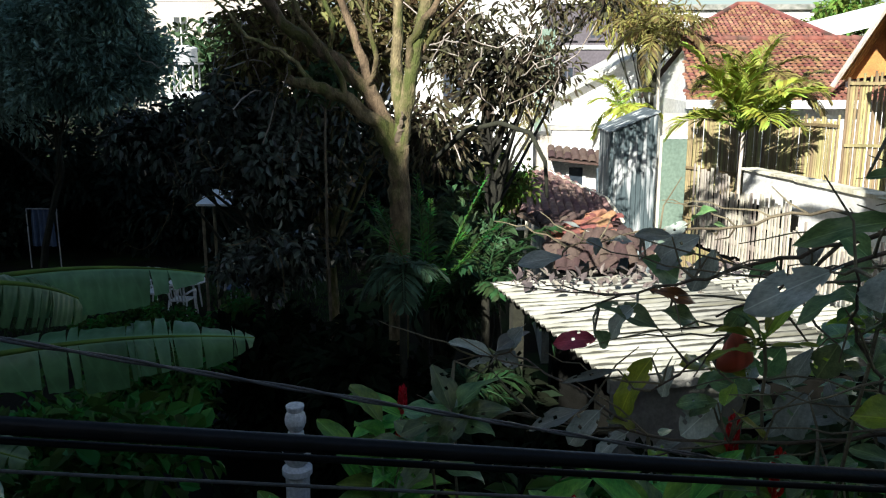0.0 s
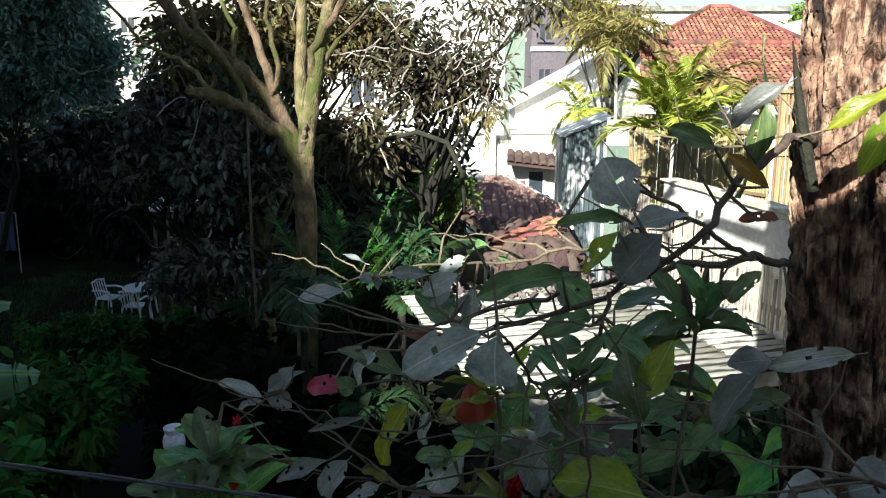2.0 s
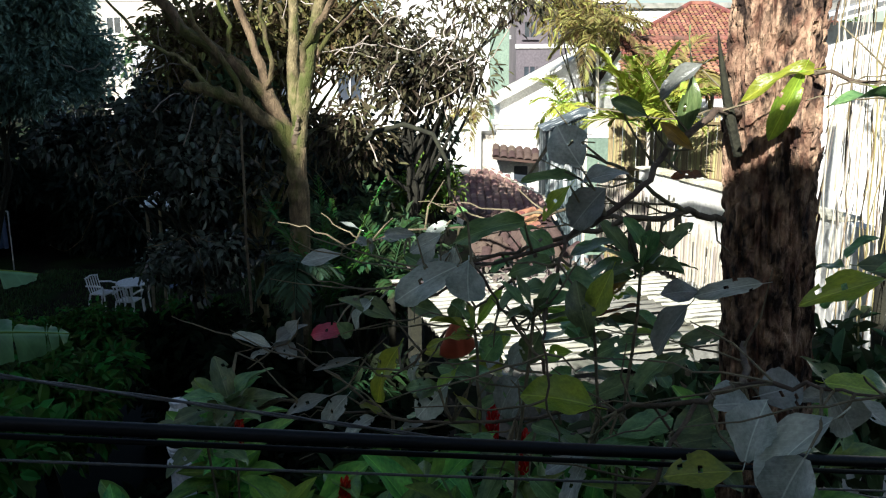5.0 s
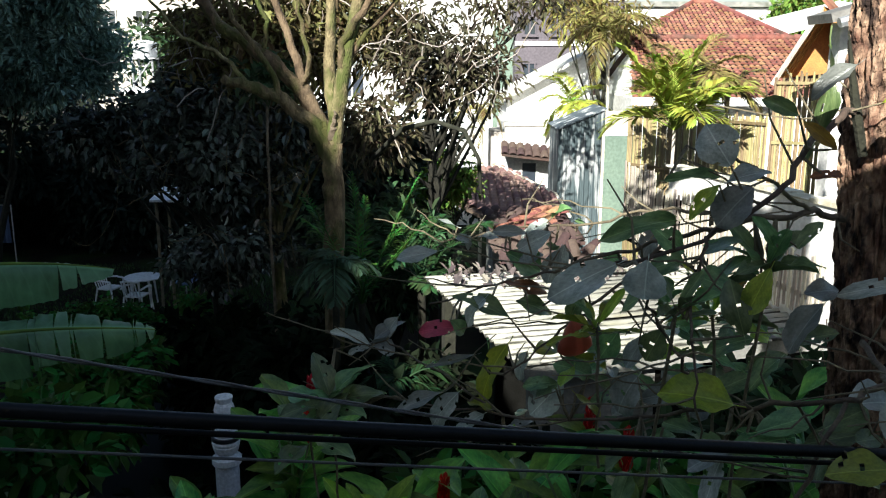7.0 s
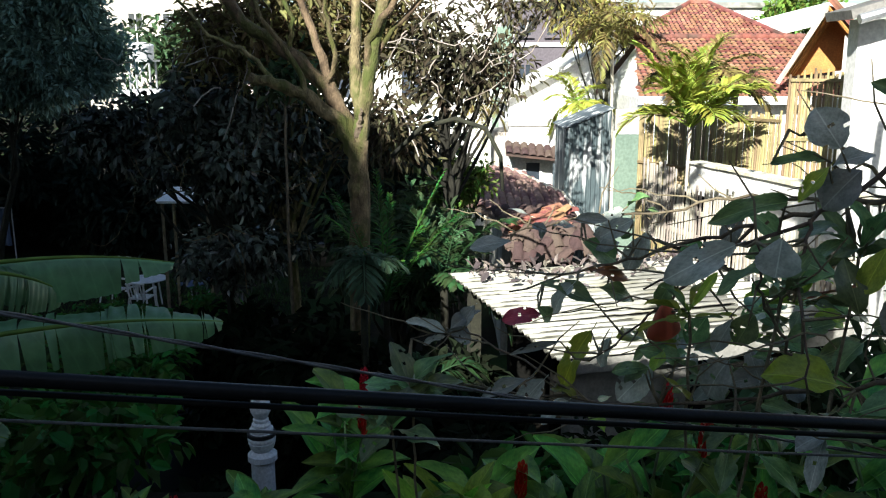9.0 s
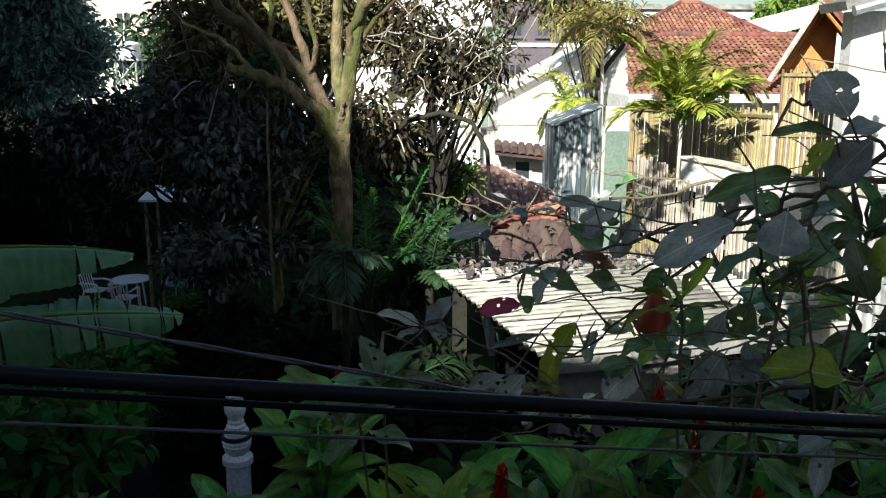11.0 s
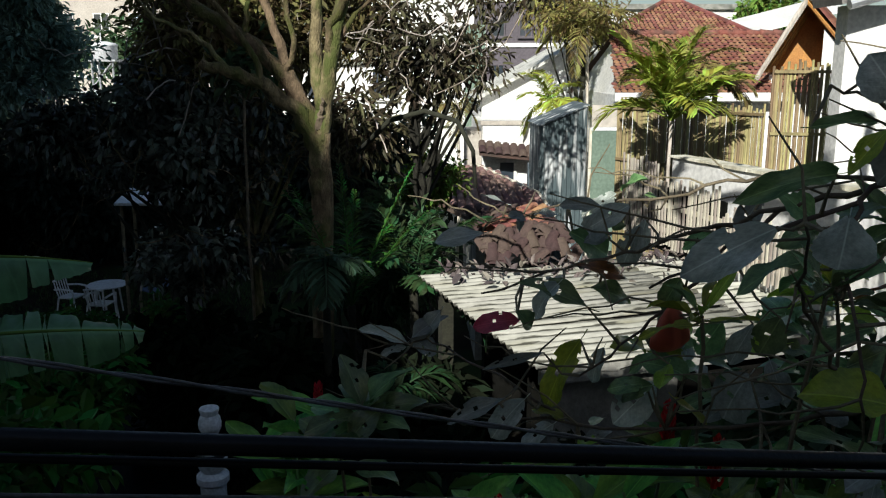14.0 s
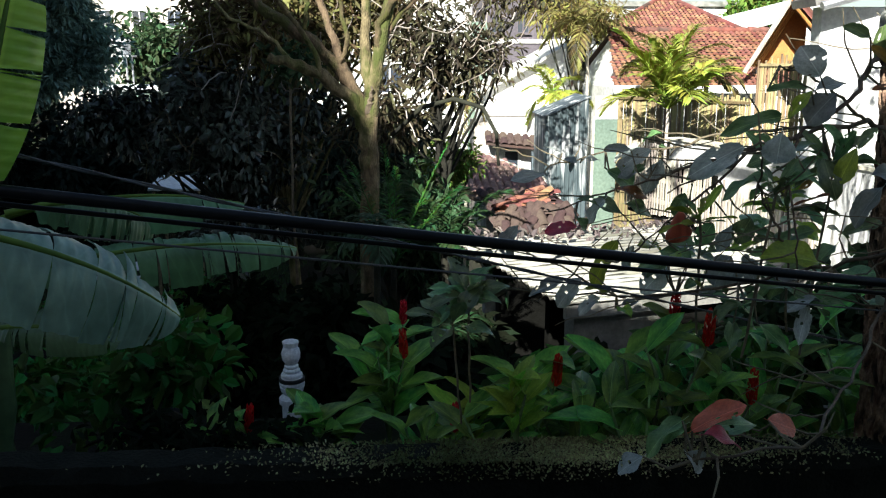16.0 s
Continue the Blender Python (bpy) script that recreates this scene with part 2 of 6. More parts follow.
def soiled_grooves(m, wave):
    """Moss and dirt washed into the grooves of a corrugated sheet, broken up along their length."""
    n, li = m.node_tree.nodes, m.node_tree.links
    co = next(x for x in n if x.type == "TEX_COORD")
    sep = n.new("ShaderNodeSeparateXYZ")
    li.new(co.outputs["Object"], sep.inputs[0])
    ph = n.new("ShaderNodeMath"); ph.operation = "MULTIPLY"; ph.inputs[1].default_value = 2 * math.pi / wave
    li.new(sep.outputs["Y"], ph.inputs[0])
    sn = n.new("ShaderNodeMath"); sn.operation = "SINE"
    li.new(ph.outputs[0], sn.inputs[0])
    mp = n.new("ShaderNodeMapping"); mp.inputs["Scale"].default_value = (2.6, 16, 1)
    li.new(co.outputs["Object"], mp.inputs["Vector"])
    tx = n.new("ShaderNodeTexNoise"); tx.inputs["Scale"].default_value = 1.0; tx.inputs["Detail"].default_value = 5
    li.new(mp.outputs[0], tx.inputs["Vector"])
    ad = n.new("ShaderNodeMath"); ad.operation = "MULTIPLY_ADD"; ad.inputs[1].default_value = 4.5
    li.new(tx.outputs[0], ad.inputs[0]); li.new(sn.outputs[0], ad.inputs[2])
    mr = n.new("ShaderNodeMapRange")
    mr.inputs["From Min"].default_value, mr.inputs["From Max"].default_value = 1.92, 2.30
    mr.inputs["To Min"].default_value, mr.inputs["To Max"].default_value = 0.92, 0.0
    li.new(ad.outputs[0], mr.inputs["Value"])
    hsv = next(x for x in n if x.type == "HUE_SAT")
    mx = n.new("ShaderNodeMix"); mx.data_type = "RGBA"; mx.inputs["B"].default_value = (0.028, 0.027, 0.018, 1)
    li.new(mr.outputs[0], mx.inputs["Factor"])
    li.new(hsv.inputs["Color"].links[0].from_socket, mx.inputs["A"])
    li.new(mx.outputs["Result"], hsv.inputs["Color"])


soiled_grooves(M["metal"], 0.136)
# blue-grey darkened for tree shade on the shed; the pale streaks are peeling
M["shed"] = material("shaded_blue_grey_sheeting", (0.095, 0.125, 0.135), 0.7, second=(0.062, 0.085, 0.092), scale=1.5, fine=22, bump=0.2, stain=(0.75, 0.76, 0.74), stain_scale=3.2, stain_at=0.60, stretch=(1.6, 1.6, 0.22))
M["panel"] = material("sage_green_sheet", (0.165, 0.225, 0.17), 0.6, second=(0.12, 0.17, 0.13), scale=1.4, fine=20, bump=0.15, spread=0.04)
M["tile"] = material("red_clay_tile", (0.31, 0.155, 0.105), 0.85, second=(0.24, 0.095, 0.055), scale=2.0, fine=24, bump=0.3, spread=0.14, stain=(0.10, 0.065, 0.045), stain_scale=1.6, stain_at=0.52)
# old tile with mottled shadow and the shade of open joints in its colour
M["old_tile"] = material("shadow_mottled_old_tile", (0.105, 0.06, 0.05), 0.9, second=(0.06, 0.04, 0.036), scale=1.6, fine=22, bump=0.4, spread=0.16, stain=(0.065, 0.05, 0.042), stain_scale=1.3, stain_at=0.54)
# rose base lightened to stand for the sun that the trees block here
M["roof_rose"] = material("sun_lightened_rose_tile", (0.33, 0.18, 0.145), 0.9, second=(0.22, 0.14, 0.125), scale=0.9, fine=18, bump=0.4, spread=0.12, stain=(0.10, 0.085, 0.085), stain_scale=0.9, stain_at=0.52)
M["litter"] = material("dry_leaf_litter", (0.20, 0.16, 0.14), 0.8, second=(0.10, 0.085, 0.085), scale=2, fine=20, bump=0.2, per="island", spread=0.3)
M["tile_isl"] = material("red_clay_tile_course", (0.40, 0.20, 0.135), 0.85, second=(0.24, 0.10, 0.06), scale=1.0, fine=14, bump=0.3, spread=0.12, per="island")
# cane colour reduced for the partial shade on the screens
M["bamboo"] = material("dry_bamboo_cane", (0.31, 0.245, 0.12), 0.7, second=(0.19, 0.15, 0.068), scale=3, fine=30, bump=0.3, spread=0.16, stretch=(1, 1, 0.3))
M["picket"] = material("weathered_pale_lath", (0.62, 0.57, 0.49), 0.8, second=(0.34, 0.29, 0.22), scale=4, fine=34, bump=0.3, spread=0.14, stretch=(1, 1, 0.25))
M["timber"] = material("varnished_orange_timber", (0.46, 0.20, 0.055), 0.6, second=(0.32, 0.13, 0.04), scale=3, fine=30, bump=0.2, spread=0.08, stretch=(1, 0.3, 1))
M["plastic"] = material("white_garden_plastic", (0.78, 0.79, 0.80), 0.4, second=(0.70, 0.71, 0.72), scale=3, fine=20, bump=0.03, spread=0.01)
M["blue"] = material("faded_blue_fabric", (0.09, 0.13, 0.22), 0.85, second=(0.07, 0.10, 0.17), scale=4, fine=60, bump=0.2, spread=0.02)
M["black"] = material("black_cable_sheath", (0.006, 0.006, 0.006), 0.32, spec=0.2, second=(0.01, 0.01, 0.011), scale=10, fine=60, bump=0.1, spread=0.02)
M["wire"] = material("grey_twisted_wire", (0.10, 0.10, 0.10), 0.35, second=(0.10, 0.10, 0.10), scale=20, fine=80, bump=0.3, spread=0.02)
M["glass"] = material("dark_window_glass", (0.05, 0.06, 0.075), 0.12, second=(0.03, 0.04, 0.05), scale=0.6, fine=4, bump=0.02, spread=0.1, spec=0.6)
M["grey_metal"] = material("galvanised_steel", (0.45, 0.46, 0.47), 0.5, metal=0.6, second=(0.36, 0.37, 0.38), scale=4, fine=30, bump=0.1, spread=0.03)
M["porcelain"] = material("white_glazed_pottery", (0.84, 0.85, 0.86), 0.3, second=(0.74, 0.75, 0.76), scale=8, fine=40, bump=0.05, spread=0.01)
M["band"] = material("dark_painted_band", (0.035, 0.035, 0.04), 0.5, second=(0.02, 0.02, 0.022), scale=8, fine=40, bump=0.05, spread=0.01)


# ---------------------------------------------------------------- mesh tools
class Geo:
    """Vertices and faces gathered for one mesh."""

    def __init__(self):
        self.v, self.f = [], []

    def add(self, verts, faces):
        k = len(self.v)
        self.v.extend(verts)
        self.f.extend([tuple(i + k for i in face) for face in faces])
        return self

    def box(self, x0, x1, y0, y1, z0, z1, m=None):
        vs = [Vector((x, y, z)) for z in (z0, z1) for y in (y0, y1) for x in (x0, x1)]
        if m is not None:
            vs = [m @ v for v in vs]
        return self.add([tuple(v) for v in vs], [(0, 2, 3, 1), (4, 5, 7, 6), (0, 1, 5, 4), (2, 6, 7, 3), (0, 4, 6, 2), (1, 3, 7, 5)])

    def tube(self, path, radii, n=8, closed=True, rough=0.0, rng=None):
        path = [Vector(p) for p in path]
        k, rings = len(self.v), len(path)
        side = None
        for i, p in enumerate(path):
            way = (path[min(i + 1, rings - 1)] - path[max(i - 1, 0)]).normalized()
            if side is None:
                side = way.orthogonal().normalized()
            side = (side - way * side.dot(way)).normalized()
            up = way.cross(side)
            r = radii[i] if hasattr(radii, "__len__") else radii
            for j in range(n):
                a = 2 * math.pi * j / n
                rr = r * (1 + (rng.uniform(-rough, rough) if rng else 0))
                self.v.append(tuple(p + (side * math.cos(a) + up * math.sin(a)) * rr))
        for i in range(rings - 1):
            for j in range(n):
                a, b = k + i * n + j, k + i * n + (j + 1) % n
                self.f.append((a, b, b + n, a + n))
        if closed:
            self.f.append(tuple(k + j for j in reversed(range(n))))
            self.f.append(tuple(k + (rings - 1) * n + j for j in range(n)))
        return self

    def lathe(self, profile, n=20, at=(0, 0, 0)):
        k = len(self.v)
        for r, z in profile:
            for j in range(n):
                a = 2 * math.pi * j / n
                self.v.append((at[0] + r * math.cos(a), at[1] + r * math.sin(a), at[2] + z))
        for i in range(len(profile) - 1):
            for j in range(n):
                a, b = k + i * n + j, k + i * n + (j + 1) % n
                self.f.append((a, b, b + n, a + n))
        self.f.append(tuple(k + j for j in reversed(range(n))))
        self.f.append(tuple(k + (len(profile) - 1) * n + j for j in range(n)))
        return self

    def mesh(self, name, mat, smooth=False):
        me = bpy.data.meshes.new(name)
        me.from_pydata(self.v, [], self.f)
        me.materials.append(mat)
        if smooth:
            me.shade_smooth()
        me.update()
        return me


def part(name, geo, mat, parent=None, label="", smooth=False, m=None):
    """Links a Geo, or a mesh made before, as one object under a thing or under a part."""
    me = geo if isinstance(geo, bpy.types.Mesh) else geo.mesh(name, M[mat], smooth)
    ob = new(name, me)
    if parent is not None:
        ob.parent = parent
    if m is not None:
        ob.matrix_basis = m
    return tagged(ob, label)


def thing(name, label, category, at=(0, 0, 0), group="", kind="", rz=0):
    ob = new(name)
    ob.empty_display_size = 0.1
    ob.matrix_basis = pose(*at, 0, 0, rz)
    return tagged(ob, label, category, group, kind)


def single(name, geo, mat, label, category, group="", kind="", smooth=False, m=None):
    return tagged(part(name, geo, mat, None, label, smooth, m), label, category, group, kind)


def bend(a, b, sag=0.0, steps=8, wob=0.0, rng=None):
    """A path from a to b that sags in the middle and wanders a little."""
    a, b = Vector(a), Vector(b)
    pts = []
    for i in range(steps + 1):
        s = i / steps
        p = a.lerp(b, s) + Vector((0, 0, -sag * 4 * s * (1 - s)))
        if rng and 0 < i < steps:
            p += Vector((rng.uniform(-wob, wob), rng.uniform(-wob, wob), rng.uniform(-wob, wob)))
        pts.append(p)
    return pts


def frame_of(base, tip, face):
    """The matrix that lays +y from base to tip, with +z turned towards face."""
    y = (Vector(tip) - Vector(base)).normalized()
    z = Vector(face)
    z = (z - y * z.dot(y))
    z = z.normalized() if z.length > 1e-4 else y.orthogonal().normalized()
    x = y.cross(z)
    m = Matrix((x, y, z)).transposed().to_4x4()
    m.translation = Vector(base)
    return m


def broad_leaf(curl=0.25, fold=0.2, wave=0.03, blunt=0.0, holes=False, rows=10, seed=0):
    """A leaf of length 1 along +y and width 1 across x, with a folded midrib, a curl and wavy edges."""
    g, rng = Geo(), random.Random(seed)
    k = 7
    for i in range(rows + 1):
        s = i / rows
        w = 0.5 * (math.sin(math.pi * min(1, s * 0.97 + 0.03) ** (0.85 + 0.6 * blunt)) ** (0.8 - 0.22 * blunt))
        w = max(w, 0.012)
        for j in range(k):
            u = (j / (k - 1) - 0.5) * 2
            edge = abs(u)
            wob = wave * math.sin(9 * s + (3 if u > 0 else 0) + seed) * edge
            z = -curl * s * s + fold * edge * w + wob
            g.v.append((u * w * (1 + rng.uniform(-0.05, 0.05) * edge), s + rng.uniform(-0.01, 0.01) * edge, z))
    for i in range(rows):
        for j in range(k - 1):
            a = i * k + j
            if holes and 1 < i < rows - 2 and rng.random() < 0.045:
                continue
            g.f.append((a, a + 1, a + k + 1, a + k))
    g.tube([(0, -0.16, 0.03), (0, -0.07, 0.006), (0, 0.02, 0)], [0.012, 0.011, 0.009], 5)
    return g


def small_leaf(g, p, way, face, length, width):
    """Adds a leaf folded along its midrib."""
    side = way.cross(face)
    if side.length < 1e-4:
        side = way.orthogonal()
    side.normalize()
    up = side.cross(way)
    b, c = p + way * (length * 0.28), p + way * (length * 0.66)
    k = len(g.v)
    g.v += [tuple(p), tuple(b + side * width * 0.44 + up * width * 0.2), tuple(c + side * width * 0.4 + up * width * 0.16), tuple(p + way * length - up * length * 0.10), tuple(c - side * width * 0.4 + up * width * 0.16), tuple(b - side * width * 0.44 + up * width * 0.2)]
    g.f += [(k, k + 1, k + 2, k + 3), (k, k + 3, k + 4, k + 5)]


def unit(rng):
    z, a = rng.uniform(-1, 1), rng.uniform(0, 2 * math.pi)
    r = math.sqrt(1 - z * z)
    return Vector((r * math.cos(a), r * math.sin(a), z))


def clumps(rng, centre, radii, count, inner=0.35):
    """Clump centres scattered through an uneven ellipsoid, more of them near its skin."""
    out = []
    for _ in range(count):
        u = unit(rng)
        r = rng.uniform(inner, 1.0) * (0.8 + 0.35 * noise.noise(u * 1.7 + Vector(centre)))
        out.append(Vector(centre) + Vector((u.x * radii[0], u.y * radii[1], u.z * radii[2])) * r)
    return out


def leafage(g, rng, spots, per, spread, length, width, droop=0.4):
    """Small leaves round each clump spot."""
    for c in spots:
        for _ in range(per):
            u = unit(rng)
            p = c + u * spread * rng.uniform(0.15, 1)
            way = (u + unit(rng) * 0.7 + Vector((0, 0, -droop))).normalized()
            face = (Vector((0, 0, 1)) + unit(rng) * 0.8).normalized()
            s = rng.uniform(0.65, 1.25)
            small_leaf(g, p, way, face, length * s, width * s)
    return g


def twigs(g, rng, root, spots, r0=0.02, share=0.5):
    for c in spots:
        if rng.random() < share:
            mid = Vector(root).lerp(c, 0.55) + unit(rng) * 0.15
            g.tube([root, mid, c], [r0, r0 * 0.6, r0 * 0.25], 5, False)
    return g


def pinnate(length, leaflets, leaf_len, leaf_w, droop, lift=0.25, seed=0, vee=0.35):
    """A frond along +y: an arched rachis with leaflets on both sides."""
    g, rng = Geo(), random.Random(seed)
    pts = []
    for i in range(13):
        s = i / 12
        pts.append(Vector((0, s * length * (1 - 0.18 * droop * s), length * (lift * s - droop * s * s))))
    g.tube(pts, [0.012 * (1 - 0.75 * i / 12) * max(1, length) for i in range(13)], 5)
    for i in range(leaflets):
        s = 0.14 + 0.86 * i / (leaflets - 1)
        q = s * 12
        a = min(int(q), 11)
        p = pts[a].lerp(pts[a + 1], q - a)
        tang = (pts[a + 1] - pts[a]).normalized()
        size = leaf_len * (math.sin(math.pi * (0.18 + 0.75 * s)) ** 0.7) * rng.uniform(0.85, 1.1)
        for sx in (-1, 1):
            way = (Vector((sx, 0, 0)) * 1.0 + tang * (0.45 + 0.9 * s) + Vector((0, 0, vee - 0.55 * rng.random()))).normalized()
            nrm = (Vector((0, 0, 1)) + Vector((sx * -0.3, 0, 0)) + unit(rng) * 0.25).normalized()
            side = way.cross(nrm).normalized()
            k = len(g.v)
            m1, tip = p + way * size * 0.5 + Vector((0, 0, -0.03 * size)), p + way * size + Vector((0, 0, -0.28 * size))
            g.v += [tuple(p), tuple(m1 + side * leaf_w / 2), tuple(tip), tuple(m1 - side * leaf_w / 2)]
            g.f += [(k, k + 1, k + 3), (k + 1, k + 2, k + 3)]
    return g


# ---------------------------------------------------------------- ground and the near terrace
def ground_sheet():
    g = Geo()
    xs = [-600, -120, -40] + [x * 2.0 for x in range(-13, 14)] + [40, 120, 600]
    ys = [-600, -100, -30] + [y * 2.0 for y in range(-5, 30)] + [90, 200, 700]
    for y in ys:
        for x in xs:
            near = abs(x) < 30 and -8 < y < 60
            g.v.append((x, y, 0.12 * noise.noise(Vector((x * 0.31, y * 0.31, 0))) if near else 0.0))
    w = len(xs)
    for j in range(len(ys) - 1):
        for i in range(w - 1):
            a = j * w + i
            g.f.append((a, a + 1, a + w + 1, a + w))
    return single("ground", g, "soil", "bare garden earth coloured near black for deep shade", "ground", kind="structure", smooth=True)


ground_sheet()


def lawn():
    rng, g = random.Random(3), Geo()
    for _ in range(16000):
        x, y = rng.uniform(-12, -3.6), rng.uniform(15.5, 24)
        if noise.noise(Vector((x * 0.4, y * 0.4, 2))) < -0.25:
            continue
        h, a = rng.uniform(0.05, 0.13), rng.uniform(0, 6.28)
        p = Vector((x, y, 0.12 * noise.noise(Vector((x * 0.31, y * 0.31, 0))) - 0.02))
        s, t = Vector((math.cos(a), math.sin(a), 0)) * 0.022, Vector((rng.uniform(-.05, .05), rng.uniform(-.05, .05), h))
        k = len(g.v)
        g.v += [tuple(p - s), tuple(p + s), tuple(p + t)]
        g.f.append((k, k + 1, k + 2))
    single("lawn_grass", g, "lawn", "short green lawn blades under the trees", "grass", kind="stuff")


lawn()


# an added black sheet over the earth, in place of deep shade
def shade_sheet():
    g, n = Geo(), 40
    cx, cy = -2.4, 10.0
    ring = []
    for i in range(n):
        a = 2 * math.pi * i / n
        k = 1 + 0.12 * noise.noise(Vector((math.cos(a) * 1.3, math.sin(a) * 1.3, 5)))
        ring.append((cx + 3.4 * k * math.copysign(abs(math.cos(a)) ** 0.6, math.cos(a)), cy + 5.0 * k * math.copysign(abs(math.sin(a)) ** 0.6, math.sin(a)), 0.17))
    g.add([(cx, cy, 0.17)] + ring, [(0, i + 1, (i + 1) % n + 1) for i in range(n)])
    single("water", g, "water", "black sheet added for the deep shade on the garden floor", "water", kind="structure")


shade_sheet()


def terrace():
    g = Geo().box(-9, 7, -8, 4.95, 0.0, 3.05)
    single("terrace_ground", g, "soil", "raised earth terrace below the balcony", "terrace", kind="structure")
    # mossy kerb of the planting bed
    rng, k = random.Random(4), Geo()
    n = 60
    for i in range(n + 1):
        x = -3.2 + 6.0 * i / n
        j = [rng.uniform(-0.012, 0.012) for _ in range(6)]
        k.v += [(x, 2.72, 3.0), (x, 2.71 + j[0], 3.70 + j[1]), (x, 2.76, 3.765 + j[2]), (x, 2.92, 3.77 + j[3]), (x, 2.98 + j[4], 3.70 + j[5]), (x, 2.97, 3.0)]
    for i in range(n):
        for q in range(5):
            a = i * 6 + q
            k.f.append((a, a + 6, a + 7, a + 1))
    k.f += [(0, 1, 2, 3, 4, 5), tuple(n * 6 + q for q in (5, 4, 3, 2, 1, 0))]
    kerb = single("planter_wall", k, "shade_concrete", "low concrete planter wall coloured black for shade, overgrown with moss", "wall", kind="structure")
    m = Geo()
    for _ in range(13000):
        x = rng.gauss(0.1, 0.62)
        p = Vector((x, rng.uniform(2.70, 2.98), 3.765))
        if p.y < 2.725:
            p.z = 3.77 - 0.10 * rng.random() ** 2
        small_leaf(m, p, (unit(rng) + Vector((0, -0.6, 0.5))).normalized(), (unit(rng) + Vector((0, -0.4, 1))).normalized(), rng.uniform(0.010, 0.024), 0.012)
    single("moss_tufts", m, "moss_leaf", "small mossy tufts on the planter wall, coloured bright for sun flecks", "moss", kind="stuff")


terrace()


def own_house():
    """The house behind the camera and an added unseen wing, which shade the foreground and the left of the garden."""
    g = Geo()
    g.box(-40, 9.2, -2.6, -2.3, 0, EAVE)
    g.box(-40, 9.2, -9, -8.7, 0, EAVE)
    g.box(8.9, 9.2, -8.7, -2.6, 0, EAVE)
    single("wall_house", g, "cream", "plain rendered house wall behind the balcony", "wall", kind="structure")
    single("roof_slab", Geo().box(WING[-1][0], 9.4, -9.3, -2.0, EAVE, EAVE + 0.2), "concrete", "flat concrete roof over the house", "roof", kind="structure")
    w = Geo()
    west = -40
    for east, top in WING:
        w.box(west, east, -2.6, -2.3, EAVE + 0.003, top).box(west, east, -9, -8.7, EAVE + 0.003, top).box(east - 0.3, east, -8.7, -2.6, EAVE + 0.3, top)
        w.box(west, east, -9, -2.3, top + 0.003, top + 0.2)
        west = east + 0.004
    w.box(-40, -39.7, -8.7, -2.6, 0, WING[0][1])
    single("wall_wing", w, "cream", "unseen stepped wing added to shade the left of the garden", "wall", kind="structure")
    single("balcony_floor", Geo().box(-5, 4, -2.3, 1.0, 4.1, 4.28), "concrete", "concrete balcony slab", "floor", kind="structure")


own_house()


# ---------------------------------------------------------------- the low building with the corrugated roof
def sheet_mesh(width, length, wave=0.105, amp=0.016):
    """A corrugated sheet: ridges along x, waves across y."""
    g, n = Geo(), int(round(width / wave)) * 6
    for i in range(n + 1):
        y = width * i / n
        z = amp * math.sin(2 * math.pi * y / wave)
        for x in (0, length * 0.5, length):
            g.v.append((x, y, z + 0.008 * math.sin(x * 3 + y)))
    m = len(g.v)
    g.v += [(x, y, z - 0.008) for x, y, z in g.v]
    for i in range(n):
        for j in range(2):
            a = i * 3 + j
            g.f += [(a, a + 1, a + 4, a + 3), (m + a, m + a + 3, m + a + 4, m + a + 1)]
    for j in range(2):
        g.f += [(j, m + j, m + j + 1, j + 1), (n * 3 + j, n * 3 + j + 1, m + n * 3 + j + 1, m + n * 3 + j)]
    for i in range(n):
        g.f += [(i * 3, i * 3 + 3, m + i * 3 + 3, m + i * 3), (i * 3 + 2, m + i * 3 + 2, m + i * 3 + 5, i * 3 + 5)]
    return g


def low_building():
    b = thing("low_outbuilding", "low concrete outbuilding under a stained corrugated sheet roof", "outbuilding", ROOF_AT, rz=ROOF_TURN)
    part("wall", Geo().box(0.16, 1.25, 0.12, 0.30, -3.62, -0.05), "concrete", b)
    part("post", Geo().box(0.10, 0.22, 2.45, 2.57, -3.62, -0.05), "dark_stem", b)
    part("post", Geo().box(4.2, 4.32, 0.15, 0.27, -3.62, -0.05), "dark_stem", b)
    # back and front sheets are added, painted black as the shade under the roof
    part("back_wall", Geo().box(1.1, 6.2, 2.45, 2.57, -3.62, -0.06), "shade_black", b, "black back wall standing for the shaded interior")
    part("front_board", Geo().box(1.27, 6.2, 0.16, 0.24, -3.62, -0.06), "shade_black", b, "black sheet added for the shade under the roof edge")
    part("fascia", Geo().box(0.0, 6.3, -0.02, 0.03, -0.16, -0.03), "concrete", b, "dark weathered roof edge board")
    rng = random.Random(8)
    for r in range(3):
        for c in range(3):
            g = sheet_mesh(0.95, 2.3, 0.136, 0.020)
            part("roof_sheet", g, "metal", b, smooth=True, m=pose(-0.06 + 2.24 * c, -0.06 + 0.93 * r, 0.005 * (c % 2) + 0.010 * r, rng.uniform(-.3, .3), rng.uniform(-.2, .2), rng.uniform(-.3, .3)))


low_building()


